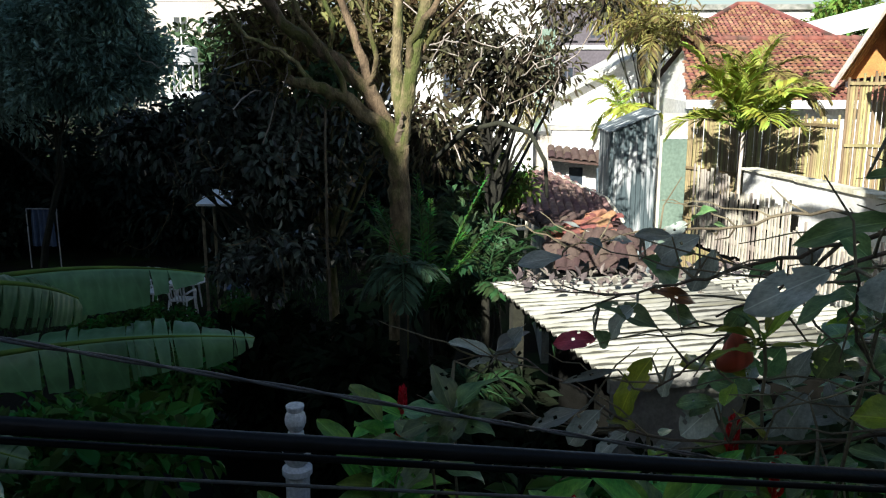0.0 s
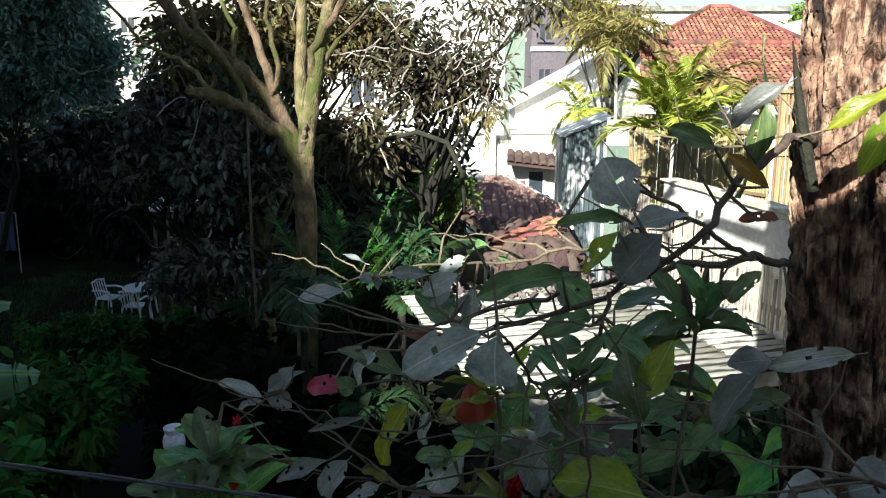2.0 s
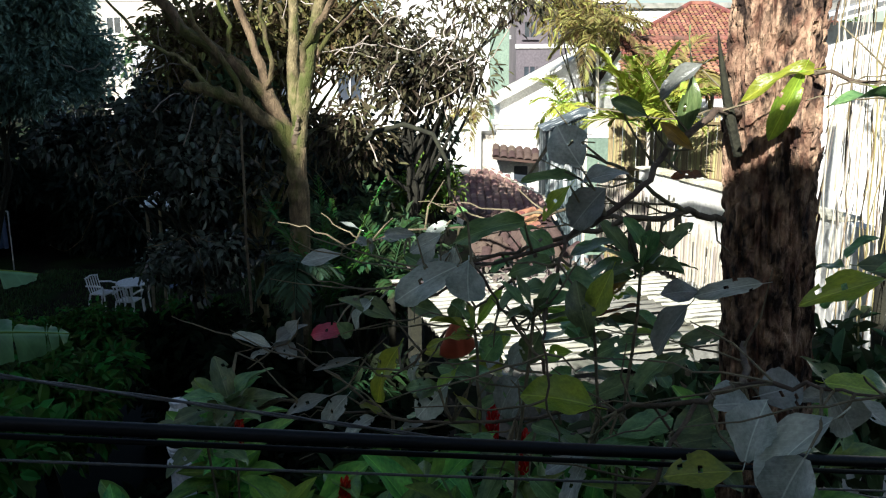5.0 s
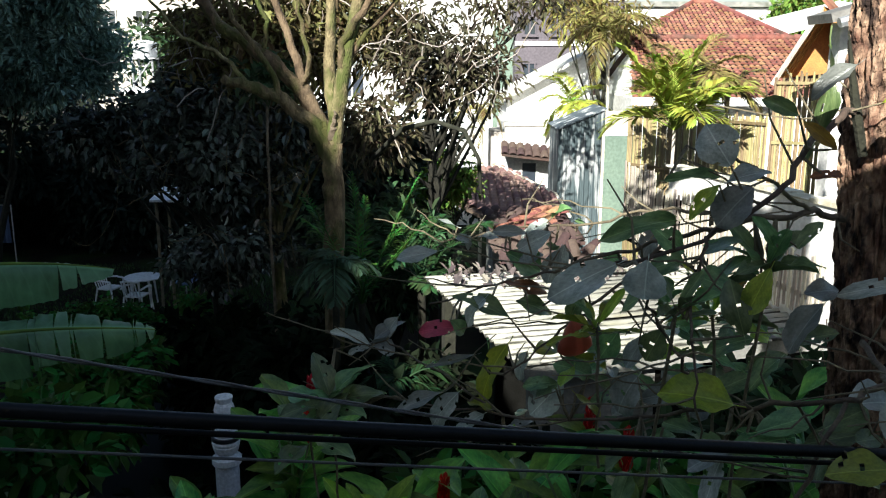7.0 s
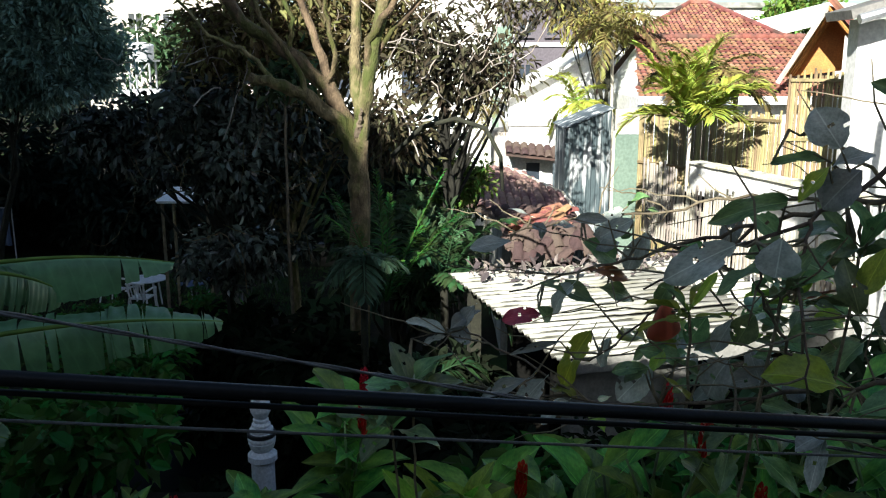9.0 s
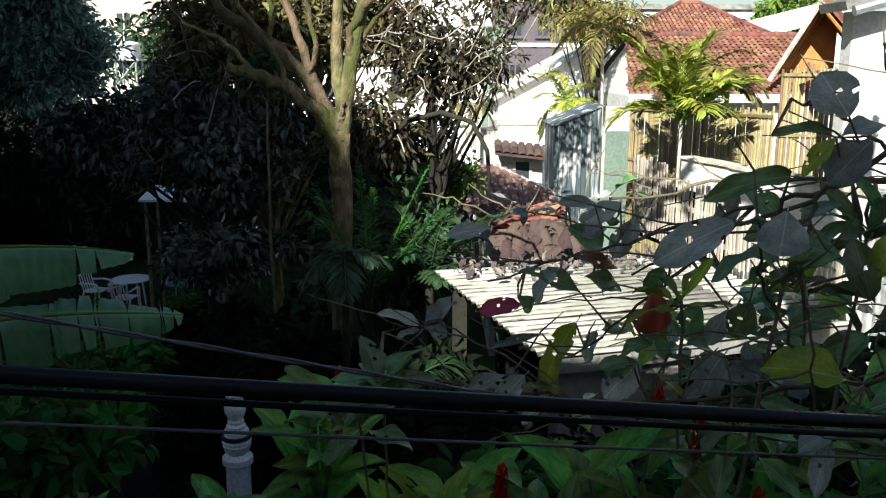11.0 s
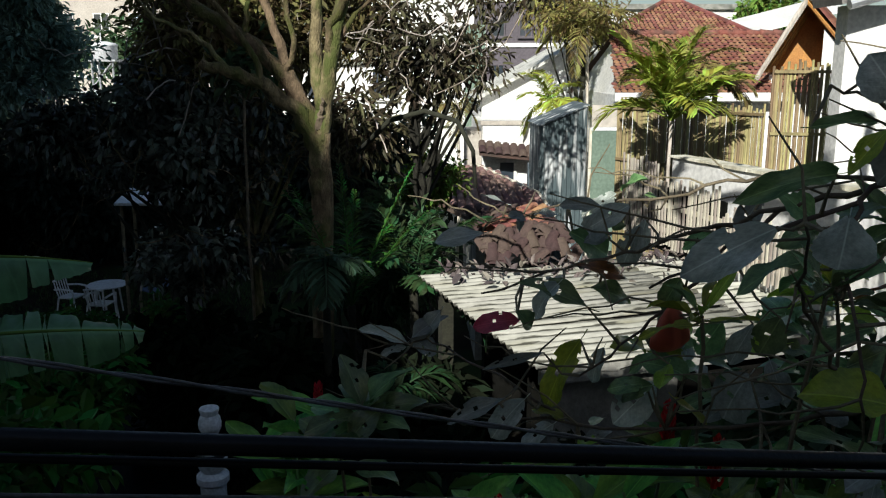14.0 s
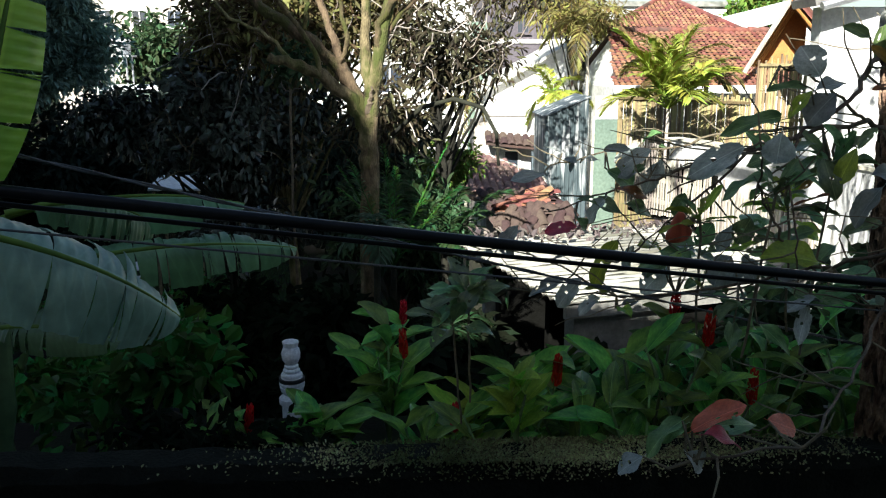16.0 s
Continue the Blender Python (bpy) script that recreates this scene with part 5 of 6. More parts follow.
def furniture():
    t = thing("garden_table", "round white plastic garden table on the lawn", "table", (-7.41, 19.87, 0.0))
    part("tabletop", Geo().lathe([(0.0, 0.695), (0.42, 0.69), (0.455, 0.70), (0.46, 0.715), (0.45, 0.725), (0.0, 0.722)], 28), "plastic", t, smooth=False)
    for i in range(4):
        a = math.pi / 4 + i * math.pi / 2
        part("leg", Geo().tube([(0.26 * math.cos(a), 0.26 * math.sin(a), 0.69), (0.33 * math.cos(a), 0.33 * math.sin(a), 0)], [.03, .02], 6), "plastic", t)
    chair((-8.28, 19.95, 0.0), 75)
    chair((-7.38, 19.3, 0.0), 172)
    s = thing("sun_lounger", "faded blue fabric lounger tilted up on the lawn", "lounger", (-6.2, 20.1, 0.0), rz=-38)
    part("backrest", Geo().box(-0.27, 0.27, 0.0, 0.03, 0, 0.72, pose(0, 0.1, 0.60, -24, 0, 0)), "blue", s)
    part("seat", Geo().box(-0.27, 0.27, -0.5, 0.1, 0.57, 0.60), "blue", s)
    for sx in (-0.25, 0.25):
        for y in (-0.45, 0.05):
            part("leg", Geo().tube([(sx, y, 0), (sx, y, 0.58)], 0.018, 6), "grey_metal", s)
    k = thing("garden_shelter", "small shelter with a pale sheet roof under the trees", "shelter", (-5.95, 18.8, 0))
    part("roof", Geo().box(-0.6, 0.6, -0.55, 0.55, 0, 0.05, pose(0, 0, 2.92, 9, 0, 0)), "plastic", k)
    for sx in (-0.5, 0.5):
        for sy in (-0.4, 0.4):
            part("post", Geo().tube([(sx, sy, 0), (sx, sy, 2.92 + 0.158 * sy)], 0.04, 6), "twig", k)
    v = thing("blue_curtain", "blue cloth hanging in the shaded garden house", "curtain", (-13.1, 24, 0.3))
    c = Geo()
    for i in range(25):
        x = -0.35 + 0.7 * i / 24
        c.v += [(x, 0.05 * math.sin(i * 1.1), 0.35), (x * 0.92, 0.04 * math.sin(i * 1.1 + .4), 1.45)]
    c.f += [(2 * i, 2 * i + 2, 2 * i + 3, 2 * i + 1) for i in range(24)]
    part("cloth", c, "blue", v)
    part("rail", Geo().tube([(-0.45, 0, 1.47), (0.45, 0, 1.47)], 0.02, 6), "grey_metal", v)
    for sx in (-0.45, 0.45):
        part("post", Geo().tube([(sx, 0, -0.3), (sx, 0, 1.47)], 0.02, 6), "grey_metal", v)


furniture()


def finial():
    p = thing("pottery_finial", "white ribbed pottery finial with a dark band on a gate post", "finial", (-1.80, 6.4, 0))
    prof = [(0.075, 2.66), (0.10, 2.69), (0.115, 2.74)]
    for i in range(5):
        z = 2.75 + i * 0.042
        r = 0.118 - 0.009 * i - (0.004 * i if i > 2 else 0)
        prof += [(r - 0.010, z), (r, z + 0.010), (r, z + 0.026), (r - 0.010, z + 0.036)]
    prof += [(0.058, 2.965), (0.07, 2.985), (0.085, 3.02), (0.088, 3.06), (0.078, 3.10), (0.064, 3.125), (0.068, 3.135), (0.076, 3.165), (0.074, 3.175), (0.02, 3.178)]
    part("body", Geo().lathe(prof, 22), "porcelain", p, smooth=False)
    part("band", Geo().lathe([(0.1195, 2.795), (0.1205, 2.80), (0.1205, 2.822), (0.1195, 2.827)], 22), "band", p)
    part("post", Geo().lathe([(0.10, 0), (0.10, 2.56), (0.125, 2.58), (0.125, 2.63), (0.085, 2.66)], 16), "porcelain", p, "white post")


finial()


# ---------------------------------------------------------------- cables
def cables():
    rng = random.Random(9)
    a, b = Vector((-4.5, 0.54, 5.80)), Vector((5.0, 2.99, 4.23))
    single("power_cable", Geo().tube(bend(a, b, 0.03, 24), 0.018, 10), "black", "thick black overhead cable crossing the garden", "cable", smooth=True)
    single("slim_cable", Geo().tube(bend(a + Vector((0, 0.03, -0.035)), b + Vector((0, 0.03, -0.05)), 0.035, 24), 0.008, 8), "black", "slim black cable slung beside the thick one", "cable", smooth=True)
    a2, b2 = Vector((-4.5, 0.82, 6.19)), Vector((3.5, 3.73, 3.65))
    g = Geo()
    path = bend(a2, b2, 0.02, 140)
    for ph in (0, math.pi):
        g.tube([p + Vector((0, 0.004 * math.cos(i * 0.9 + ph), 0.004 * math.sin(i * 0.9 + ph))) for i, p in enumerate(path)], 0.0045, 5)
    single("twisted_wire", g, "wire", "thin grey twisted wire above the black cable", "wire", smooth=True)
    single("thin_wire", Geo().tube(bend((-4.5, 0.60, 5.68), (5.0, 3.05, 4.10), 0.03, 24), 0.004, 6), "wire", "thin wire slung below the black cable", "wire", smooth=True)


cables()


# ---------------------------------------------------------------- the near tree with the broad leaves
LEAF = {}
for tone in ("leaf_green", "leaf_grey", "leaf_yellow", "leaf_red", "leaf_rust"):
    LEAF[tone] = [broad_leaf(0.06 + 0.11 * q, 0.10 + 0.12 * (q % 3), 0.03 + 0.014 * q, (0.9, 0.45, 1.0, 0.7, 0.25)[q], q in (1, 3), 14, q).mesh("leaf", M[tone], True) for q in range(5)]
leaf_rng = random.Random(101)
VIEW = Vector((0.0, -0.3, 5.8))

near_tree = thing("almond_tree", "near tree with flaky brown bark and broad leathery leaves", "tree", (1.66, 2.95, 3.05))
TREE_O = Vector((1.66, 2.95, 3.05))
stem_nodes = []


def tree_trunk():
    rng = random.Random(66)
    g = Geo()
    path = [(1.80, 2.95, 3.05), (1.80, 2.94, 4.0), (1.765, 2.93, 4.7), (1.735, 2.93, 5.3), (1.715, 2.93, 5.7), (1.715, 2.94, 6.2), (1.73, 2.97, 7.0), (1.78, 3.0, 8.2)]
    n, rings = 132, 400
    pts = [Vector(p) for p in path]
    k = 0
    for i in range(rings + 1):
        q = i / rings * (len(pts) - 1)
        a = min(int(q), len(pts) - 2)
        c = pts[a].lerp(pts[a + 1], q - a) - TREE_O
        for j in range(n):
            an = 2 * math.pi * j / n
            d = Vector((math.cos(an), math.sin(an), 0))
            z = c.z
            rid = noise.noise(Vector((d.x * 2.6, d.y * 2.6, z * 0.9))) * 0.018
            # long furrows crossed by short cracks leave standing plates
            furrow = min(1, abs(noise.noise(Vector((d.x * 6, d.y * 6, z * 2.4 + 7)))) * 5)
            crack = min(1, abs(noise.noise(Vector((d.x * 5 + 3, d.y * 5, z * 9.5)))) * 5)
            plate = furrow * (0.45 + 0.55 * crack)
            fl = noise.noise(Vector((d.x * 14, d.y * 14, z * 13))) * 0.010 + noise.noise(Vector((d.x * 30, d.y * 30, z * 32))) * 0.005
            # the healed knot of a lost limb
            kn = (Vector((d.x + 0.25, (d.y + 0.97) * 0.6, (z - 2.92) * 4.6))).length
            knot = 0.045 * math.exp(-kn * kn * 3) - 0.05 * math.exp(-kn * kn * 30)
            r = 0.141 + 0.02 * max(0, 1.2 - z) + rid + 0.026 * plate + fl + knot
            g.v.append(tuple(c + d * r))
    for i in range(rings):
        for j in range(n):
            a, b = i * n + j, i * n + (j + 1) % n
            g.f.append((a, b, b + n, a + n))
    part("trunk", g, "rough_bark", near_tree)
    # loose strips of bark
    strip = Geo()
    for i in range(150):
        an, z = rng.uniform(2.6, 6.3), rng.uniform(1.2, 3.6)
        c = Vector((0.085, -0.02, z)) + Vector((math.cos(an), math.sin(an), 0)) * 0.163
        t = Vector((-math.sin(an), math.cos(an), 0)) * rng.uniform(0.006, 0.018)
        h, o = rng.uniform(0.04, 0.14), Vector((math.cos(an), math.sin(an), 0)) * rng.uniform(0.004, 0.016)
        k = len(strip.v)
        strip.v += [tuple(c - t), tuple(c + t), tuple(c + t * .8 + o + Vector((0, 0, h))), tuple(c - t * .6 + o + Vector((0, 0, h * .9)))]
        strip.f.append((k, k + 1, k + 2, k + 3))
    tagged(part("bark_strip", strip, "rough_bark", near_tree), kind="stuff")


tree_trunk()
part("torn_bark", Geo().tube([Vector(p) - TREE_O for p in ((1.55, 2.77, 5.60), (1.50, 2.75, 5.76), (1.47, 2.75, 5.90), (1.445, 2.75, 6.03))], [0.016, 0.018, 0.011, 0.002], 6), "dark_stem", near_tree, "dark torn strip of bark")


def branch(*pts, r0=0.02, r1=0.006):
    """A knotty branch of the near tree."""
    pts = [Vector(p) for p in pts]
    fine = []
    for i in range(len(pts) - 1):
        for q in range(5):
            p = pts[i].lerp(pts[i + 1], q / 5)
            fine.append(p + (unit(leaf_rng) * 0.012 if i or q else Vector()))
    fine.append(pts[-1])
    n = len(fine) - 1
    r0, r1 = r0 * 0.68, r1 * 0.6
    part("branch", Geo().tube([p - TREE_O for p in fine], [r0 + (r1 - r0) * i / n for i in range(n + 1)], 7, True, 0.12, leaf_rng), "twig", near_tree, smooth=True)
    stem_nodes.extend(fine)


branch((1.56, 2.82, 5.74), (1.44, 2.7, 5.77), (1.24, 2.5, 5.66), (1.12, 2.4, 5.51), (0.9, 2.4, 5.38), (0.62, 2.35, 5.30), (0.40, 2.5, 5.12), r0=0.022)
branch((1.53, 2.82, 5.36), (1.36, 2.7, 5.41), (1.16, 2.7, 5.38), (0.9, 2.85, 5.28), (0.6, 2.95, 5.16), (0.36, 3.1, 5.06), (0.0, 3.2, 4.92), r0=0.02)
branch((1.36, 2.7, 5.41), (1.2, 2.62, 5.52), (1.05, 2.6, 5.6), (0.85, 2.5, 5.66), r0=0.013)
branch((0.9, 2.85, 5.28), (0.66, 2.9, 5.02), (0.52, 2.85, 4.92), (0.3, 2.9, 4.72), r0=0.011)
branch((1.16, 2.7, 5.38), (1.0, 3.2, 5.34), (0.72, 3.4, 5.24), (0.35, 3.42, 5.2), (0.05, 3.5, 5.12), r0=0.012)
branch((1.6, 2.72, 4.92), (1.42, 2.15, 4.98), (1.26, 2.1, 4.95), (1.03, 2.4, 4.80), (0.7, 2.6, 4.66), (0.3, 2.9, 4.55), (-0.2, 3.15, 4.52), r0=0.018)
branch((1.42, 2.15, 4.98), (1.58, 2.0, 5.04), (1.7, 1.9, 5.05), r0=0.012)
branch((0.3, 2.9, 4.55), (0.0, 3.1, 4.68), (-0.2, 3.3, 4.73), (-0.42, 3.3, 4.68), r0=0.008, r1=0.004)
branch((1.03, 2.4, 4.80), (0.85, 2.35, 4.95), (0.72, 2.3, 5.15), (0.6, 2.05, 5.38), r0=0.01)
branch((1.26, 2.1, 4.95), (1.1, 2.0, 4.7), (0.8, 1.6, 4.6), (0.4, 1.1, 4.6), (0.05, 1.0, 4.62), r0=0.011)
branch((1.75, 2.8, 5.9), (1.95, 2.6, 5.85), (2.1, 2.4, 5.80), r0=0.012)
branch((0.9, 2.4, 5.38), (0.86, 2.35, 5.25), (0.82, 2.2, 5.1), (0.83, 2.15, 4.9), r0=0.009)


def leaf(base, tip, width, tone, face=None):
    base, tip = Vector(base), Vector(tip)
    length = (tip - base).length
    if face is None:
        face = (VIEW - base).normalized() * 0.8 + Vector((0, 0, 0.55)) + unit(leaf_rng) * 0.35
    q = leaf_rng.randrange(5)
    m = frame_of(base, tip, face) @ Matrix.Diagonal((width * 1.08, length, length, 1))
    m.translation -= TREE_O
    part("leaf", LEAF[tone][q], "", near_tree, m=m)
    near = min(stem_nodes, key=lambda s: (s - base).length)
    if 0.03 < (near - base).length < 0.26:
        mid = near.lerp(base, 0.5) + Vector((0, 0, -0.02)) + unit(leaf_rng) * 0.02
        twig_geo.tube([p - TREE_O for p in (near, mid, base)], [.006, .0045, .003], 5, False)


twig_geo = Geo()


def canopy_leaves():
    leaf((0.59, 1.85, 5.43), (0.58, 1.85, 5.32), 0.108, "leaf_grey")
    leaf((0.56, 2.10, 5.36), (0.36, 2.10, 5.27), 0.098, "leaf_grey")
    leaf((0.76, 2.25, 5.46), (0.54, 2.25, 5.44), 0.067, "leaf_green")
    leaf((1.01, 2.32, 5.55), (0.90, 2.32, 5.44), 0.116, "leaf_grey")
    leaf((0.93, 2.30, 5.62), (0.85, 2.30, 5.73), 0.121, "leaf_grey")
    leaf((0.94, 2.35, 5.56), (1.07, 2.35, 5.63), 0.058, "leaf_grey")
    leaf((0.76, 2.40, 5.56), (0.94, 2.40, 5.59), 0.044, "leaf_green")
    leaf((1.32, 2.44, 5.15), (1.19, 2.44, 5.00), 0.099, "leaf_grey")
    leaf((1.28, 2.30, 5.92), (1.15, 2.30, 5.84), 0.056, "leaf_grey")
    leaf((1.48, 2.25, 5.27), (1.29, 2.25, 5.25), 0.054, "leaf_grey")
    leaf((1.19, 2.30, 5.22), (1.31, 2.30, 5.25), 0.068, "leaf_grey")
    leaf((1.31, 2.20, 4.89), (1.46, 2.20, 4.93), 0.133, "leaf_grey")
    leaf((1.48, 2.20, 4.93), (1.61, 2.20, 4.97), 0.135, "leaf_grey")
    leaf((1.00, 2.30, 4.85), (0.78, 2.30, 4.92), 0.135, "leaf_yellow")
    leaf((0.11, 3.00, 4.88), (-0.04, 3.00, 4.88), 0.072, "leaf_red")
    leaf((0.09, 2.90, 4.94), (0.15, 2.90, 4.89), 0.062, "leaf_green")
    leaf((-0.26, 3.30, 4.70), (-0.43, 3.30, 4.78), 0.050, "leaf_grey")


def lower_leaves():
    leaf((-0.25, 3.30, 4.72), (-0.15, 3.30, 4.83), 0.059, "leaf_grey")
    leaf((-0.25, 3.30, 4.72), (-0.15, 3.30, 4.67), 0.082, "leaf_grey")
    leaf((-0.27, 3.30, 4.69), (-0.37, 3.30, 4.68), 0.041, "leaf_grey")
    leaf((0.49, 3.10, 5.25), (0.36, 3.10, 5.18), 0.071, "leaf_grey")
    leaf((0.39, 3.10, 5.25), (0.26, 3.10, 5.26), 0.047, "leaf_grey")
    leaf((0.55, 3.10, 5.20), (0.52, 3.10, 5.08), 0.063, "leaf_grey")
    leaf((0.78, 3.10, 5.15), (0.68, 3.10, 5.12), 0.048, "leaf_green")
    leaf((0.90, 3.00, 5.29), (0.82, 3.00, 5.18), 0.088, "leaf_grey")
    leaf((0.37, 3.30, 5.08), (0.47, 3.30, 5.14), 0.075, "leaf_grey")
    leaf((0.90, 2.30, 5.56), (0.81, 2.30, 5.46), 0.051, "leaf_yellow")


def mid_leaves():
    leaf((0.32, 3.00, 4.81), (0.16, 3.00, 4.59), 0.104, "leaf_yellow")
    leaf((0.05, 2.90, 4.64), (-0.14, 2.90, 4.57), 0.060, "leaf_grey")
    leaf((0.12, 2.90, 4.64), (-0.01, 2.90, 4.51), 0.092, "leaf_grey")
    leaf((0.18, 2.90, 4.80), (-0.02, 2.90, 4.75), 0.031, "leaf_grey")
    leaf((0.52, 2.80, 4.73), (0.39, 2.80, 4.59), 0.117, "leaf_grey")
    leaf((0.62, 2.80, 4.75), (0.51, 2.80, 4.83), 0.098, "leaf_green")
    leaf((0.82, 2.80, 4.92), (0.75, 2.80, 4.79), 0.078, "leaf_grey")
    leaf((1.28, 2.60, 5.30), (1.35, 2.60, 5.40), 0.055, "leaf_green")
    leaf((1.20, 2.60, 5.30), (1.14, 2.60, 5.41), 0.051, "leaf_green")
    leaf((1.12, 2.30, 5.77), (1.02, 2.30, 5.82), 0.049, "leaf_green")
    leaf((1.29, 2.40, 5.66), (1.19, 2.40, 5.74), 0.040, "leaf_rust")
    leaf((1.34, 2.45, 5.57), (1.25, 2.45, 5.59), 0.038, "leaf_rust")
    leaf((1.61, 2.40, 5.90), (1.52, 2.40, 5.69), 0.068, "leaf_yellow")
    leaf((0.40, 3.00, 4.78), (0.34, 3.00, 4.66), 0.060, "leaf_grey")
    leaf((0.32, 2.90, 4.95), (0.11, 2.90, 5.06), 0.080, "leaf_green")
    leaf((0.22, 2.90, 5.03), (0.12, 2.90, 4.94), 0.068, "leaf_grey")
    leaf((1.58, 2.00, 5.05), (1.74, 2.00, 5.03), 0.094, "leaf_yellow")


def side_leaves():
    leaf((1.59, 2.00, 5.04), (1.70, 2.00, 4.88), 0.109, "leaf_grey")
    leaf((1.58, 1.90, 4.99), (1.35, 1.90, 4.83), 0.123, "leaf_grey")
    leaf((1.38, 2.00, 4.81), (1.40, 2.00, 4.99), 0.142, "leaf_grey")
    leaf((1.31, 1.90, 4.83), (1.13, 1.90, 4.83), 0.101, "leaf_yellow")
    leaf((1.46, 1.80, 4.92), (1.37, 1.80, 4.75), 0.144, "leaf_grey")
    leaf((1.20, 2.10, 4.86), (1.32, 2.10, 4.93), 0.106, "leaf_green")
    leaf((1.87, 2.30, 5.27), (1.62, 2.30, 5.21), 0.091, "leaf_yellow")
    leaf((1.64, 2.40, 5.90), (1.43, 2.40, 5.88), 0.059, "leaf_yellow")
    leaf((0.53, 3.10, 5.18), (0.47, 3.10, 5.03), 0.085, "leaf_grey")
    leaf((0.33, 3.30, 5.12), (0.49, 3.30, 5.04), 0.121, "leaf_green")
    leaf((0.03, 3.50, 5.08), (-0.16, 3.50, 5.05), 0.088, "leaf_grey")
    leaf((0.46, 3.30, 5.19), (0.37, 3.30, 5.08), 0.089, "leaf_grey")
    leaf((0.30, 3.00, 5.07), (0.49, 3.00, 5.04), 0.050, "leaf_rust")
    leaf((0.35, 3.00, 4.99), (0.51, 3.00, 4.96), 0.069, "leaf_green")
    leaf((-0.14, 3.30, 4.83), (-0.21, 3.30, 4.74), 0.070, "leaf_grey")
    leaf((0.78, 2.70, 4.79), (0.68, 2.70, 4.67), 0.161, "leaf_grey")
    leaf((0.86, 2.70, 4.97), (0.80, 2.70, 4.85), 0.098, "leaf_green")
    leaf((0.58, 2.80, 5.07), (0.52, 2.80, 4.97), 0.066, "leaf_green")
    leaf((0.91, 2.50, 4.73), (0.98, 2.50, 4.77), 0.087, "leaf_grey")
    leaf((0.94, 2.10, 5.15), (0.89, 2.10, 5.30), 0.084, "leaf_green")
    leaf((1.00, 2.10, 5.35), (0.94, 2.10, 5.21), 0.074, "leaf_yellow")
    leaf((0.89, 2.60, 5.28), (0.78, 2.60, 5.38), 0.076, "leaf_green")
    leaf((0.72, 2.80, 4.93), (0.65, 2.80, 4.82), 0.090, "leaf_green")
    leaf((0.02, 1.05, 4.71), (-0.10, 1.05, 4.64), 0.059, "leaf_green")


def low_spray():
    leaf((0.03, 1.05, 4.70), (-0.05, 1.05, 4.67), 0.056, "leaf_green")
    leaf((0.05, 1.05, 4.68), (0.19, 1.05, 4.77), 0.073, "leaf_red")
    leaf((0.06, 1.00, 4.69), (0.18, 1.00, 4.69), 0.049, "leaf_red")
    leaf((0.02, 1.00, 4.64), (0.08, 1.00, 4.59), 0.059, "leaf_grey")
    leaf((-0.10, 1.00, 4.63), (-0.17, 1.00, 4.59), 0.065, "leaf_grey")
    leaf((0.33, 1.20, 4.64), (0.42, 1.20, 4.61), 0.080, "leaf_red")
    leaf((0.09, 1.10, 4.66), (0.26, 1.10, 4.70), 0.054, "leaf_green")


canopy_leaves()
lower_leaves()
mid_leaves()
side_leaves()
low_spray()
# a narrow leaf hanging in the sun
leaf((1.30, 2.55, 5.98), (1.335, 2.5, 5.62), 0.05, "leaf_green", Vector((0.4, -1, 0.1)))


def spray(centre, count, size, tones, radius=0.16, seed=0, up=0.3):
    """A rosette of leaves round a twig's end."""
    rng = random.Random(seed)
    c = Vector(centre)
    for i in range(count):
        a = 2 * math.pi * i / count + rng.uniform(-.4, .4)
        way = Vector((math.cos(a), math.sin(a) * 0.7, rng.uniform(-0.5, up + 0.3))).normalized()
        b = c + way * 0.03 + unit(rng) * radius * 0.35
        L = size * rng.uniform(0.7, 1.15)
        leaf(b, b + way * L, L * rng.uniform(0.36, 0.52), rng.choice(tones), Vector((0, -0.5, 1)) + unit(rng) * 0.6)


def rosette(centre, count, length, tones, seed, ratio=0.3, lean=0.8, stem=None):
    """A whorl of long obovate leaves rising from a shoot's tip."""
    rng = random.Random(seed)
    c = Vector(centre)
    for i in range(count):
        a = 2.4 * i + rng.uniform(-.3, .3)
        out = lean * (0.35 + 0.65 * i / count)
        way = Vector((math.cos(a) * out, math.sin(a) * out * 0.8, rng.uniform(0.35, 0.8) - 0.55 * i / count)).normalized()
        L = length * rng.uniform(0.75, 1.1)
        b = c + way * 0.02 - Vector((0, 0, 0.035 * i / count))
        leaf(b, b + way * L, L * ratio * rng.uniform(0.85, 1.15), rng.choice(tones), Vector((0, -0.35, 1)) - way * 0.4 + unit(rng) * 0.25)
    if stem is not None:
        twig_geo.tube([p - TREE_O for p in bend(c, stem, 0.02, 6, 0.008, rng)], 0.006, 6, False)


rosette((1.20, 2.65, 5.22), 13, 0.20, ("leaf_green", "leaf_green", "leaf_grey"), 31, 0.30, 0.9, (1.15, 2.7, 4.3))
rosette((-0.42, 3.15, 4.50), 13, 0.20, ("leaf_green",), 35, 0.42, 1.0, (-0.40, 3.15, 3.9))
rosette((-0.50, 3.05, 4.38), 8, 0.20, ("leaf_green",), 36, 0.40, 1.2, (-0.45, 3.1, 3.8))
rosette((0.80, 2.32, 5.16), 9, 0.15, ("leaf_green",), 32, 0.30, 0.7, (0.74, 2.4, 4.4))
rosette((1.05, 2.75, 5.02), 14, 0.19, ("leaf_green", "leaf_yellow", "leaf_rust"), 33, 0.17, 1.2, (1.10, 2.75, 4.4))
rosette((0.62, 2.7, 4.98), 10, 0.15, ("leaf_green", "leaf_yellow"), 34, 0.20, 1.1, (0.66, 2.75, 4.4))
GREENS = ("leaf_green", "leaf_grey", "leaf_green", "leaf_yellow")
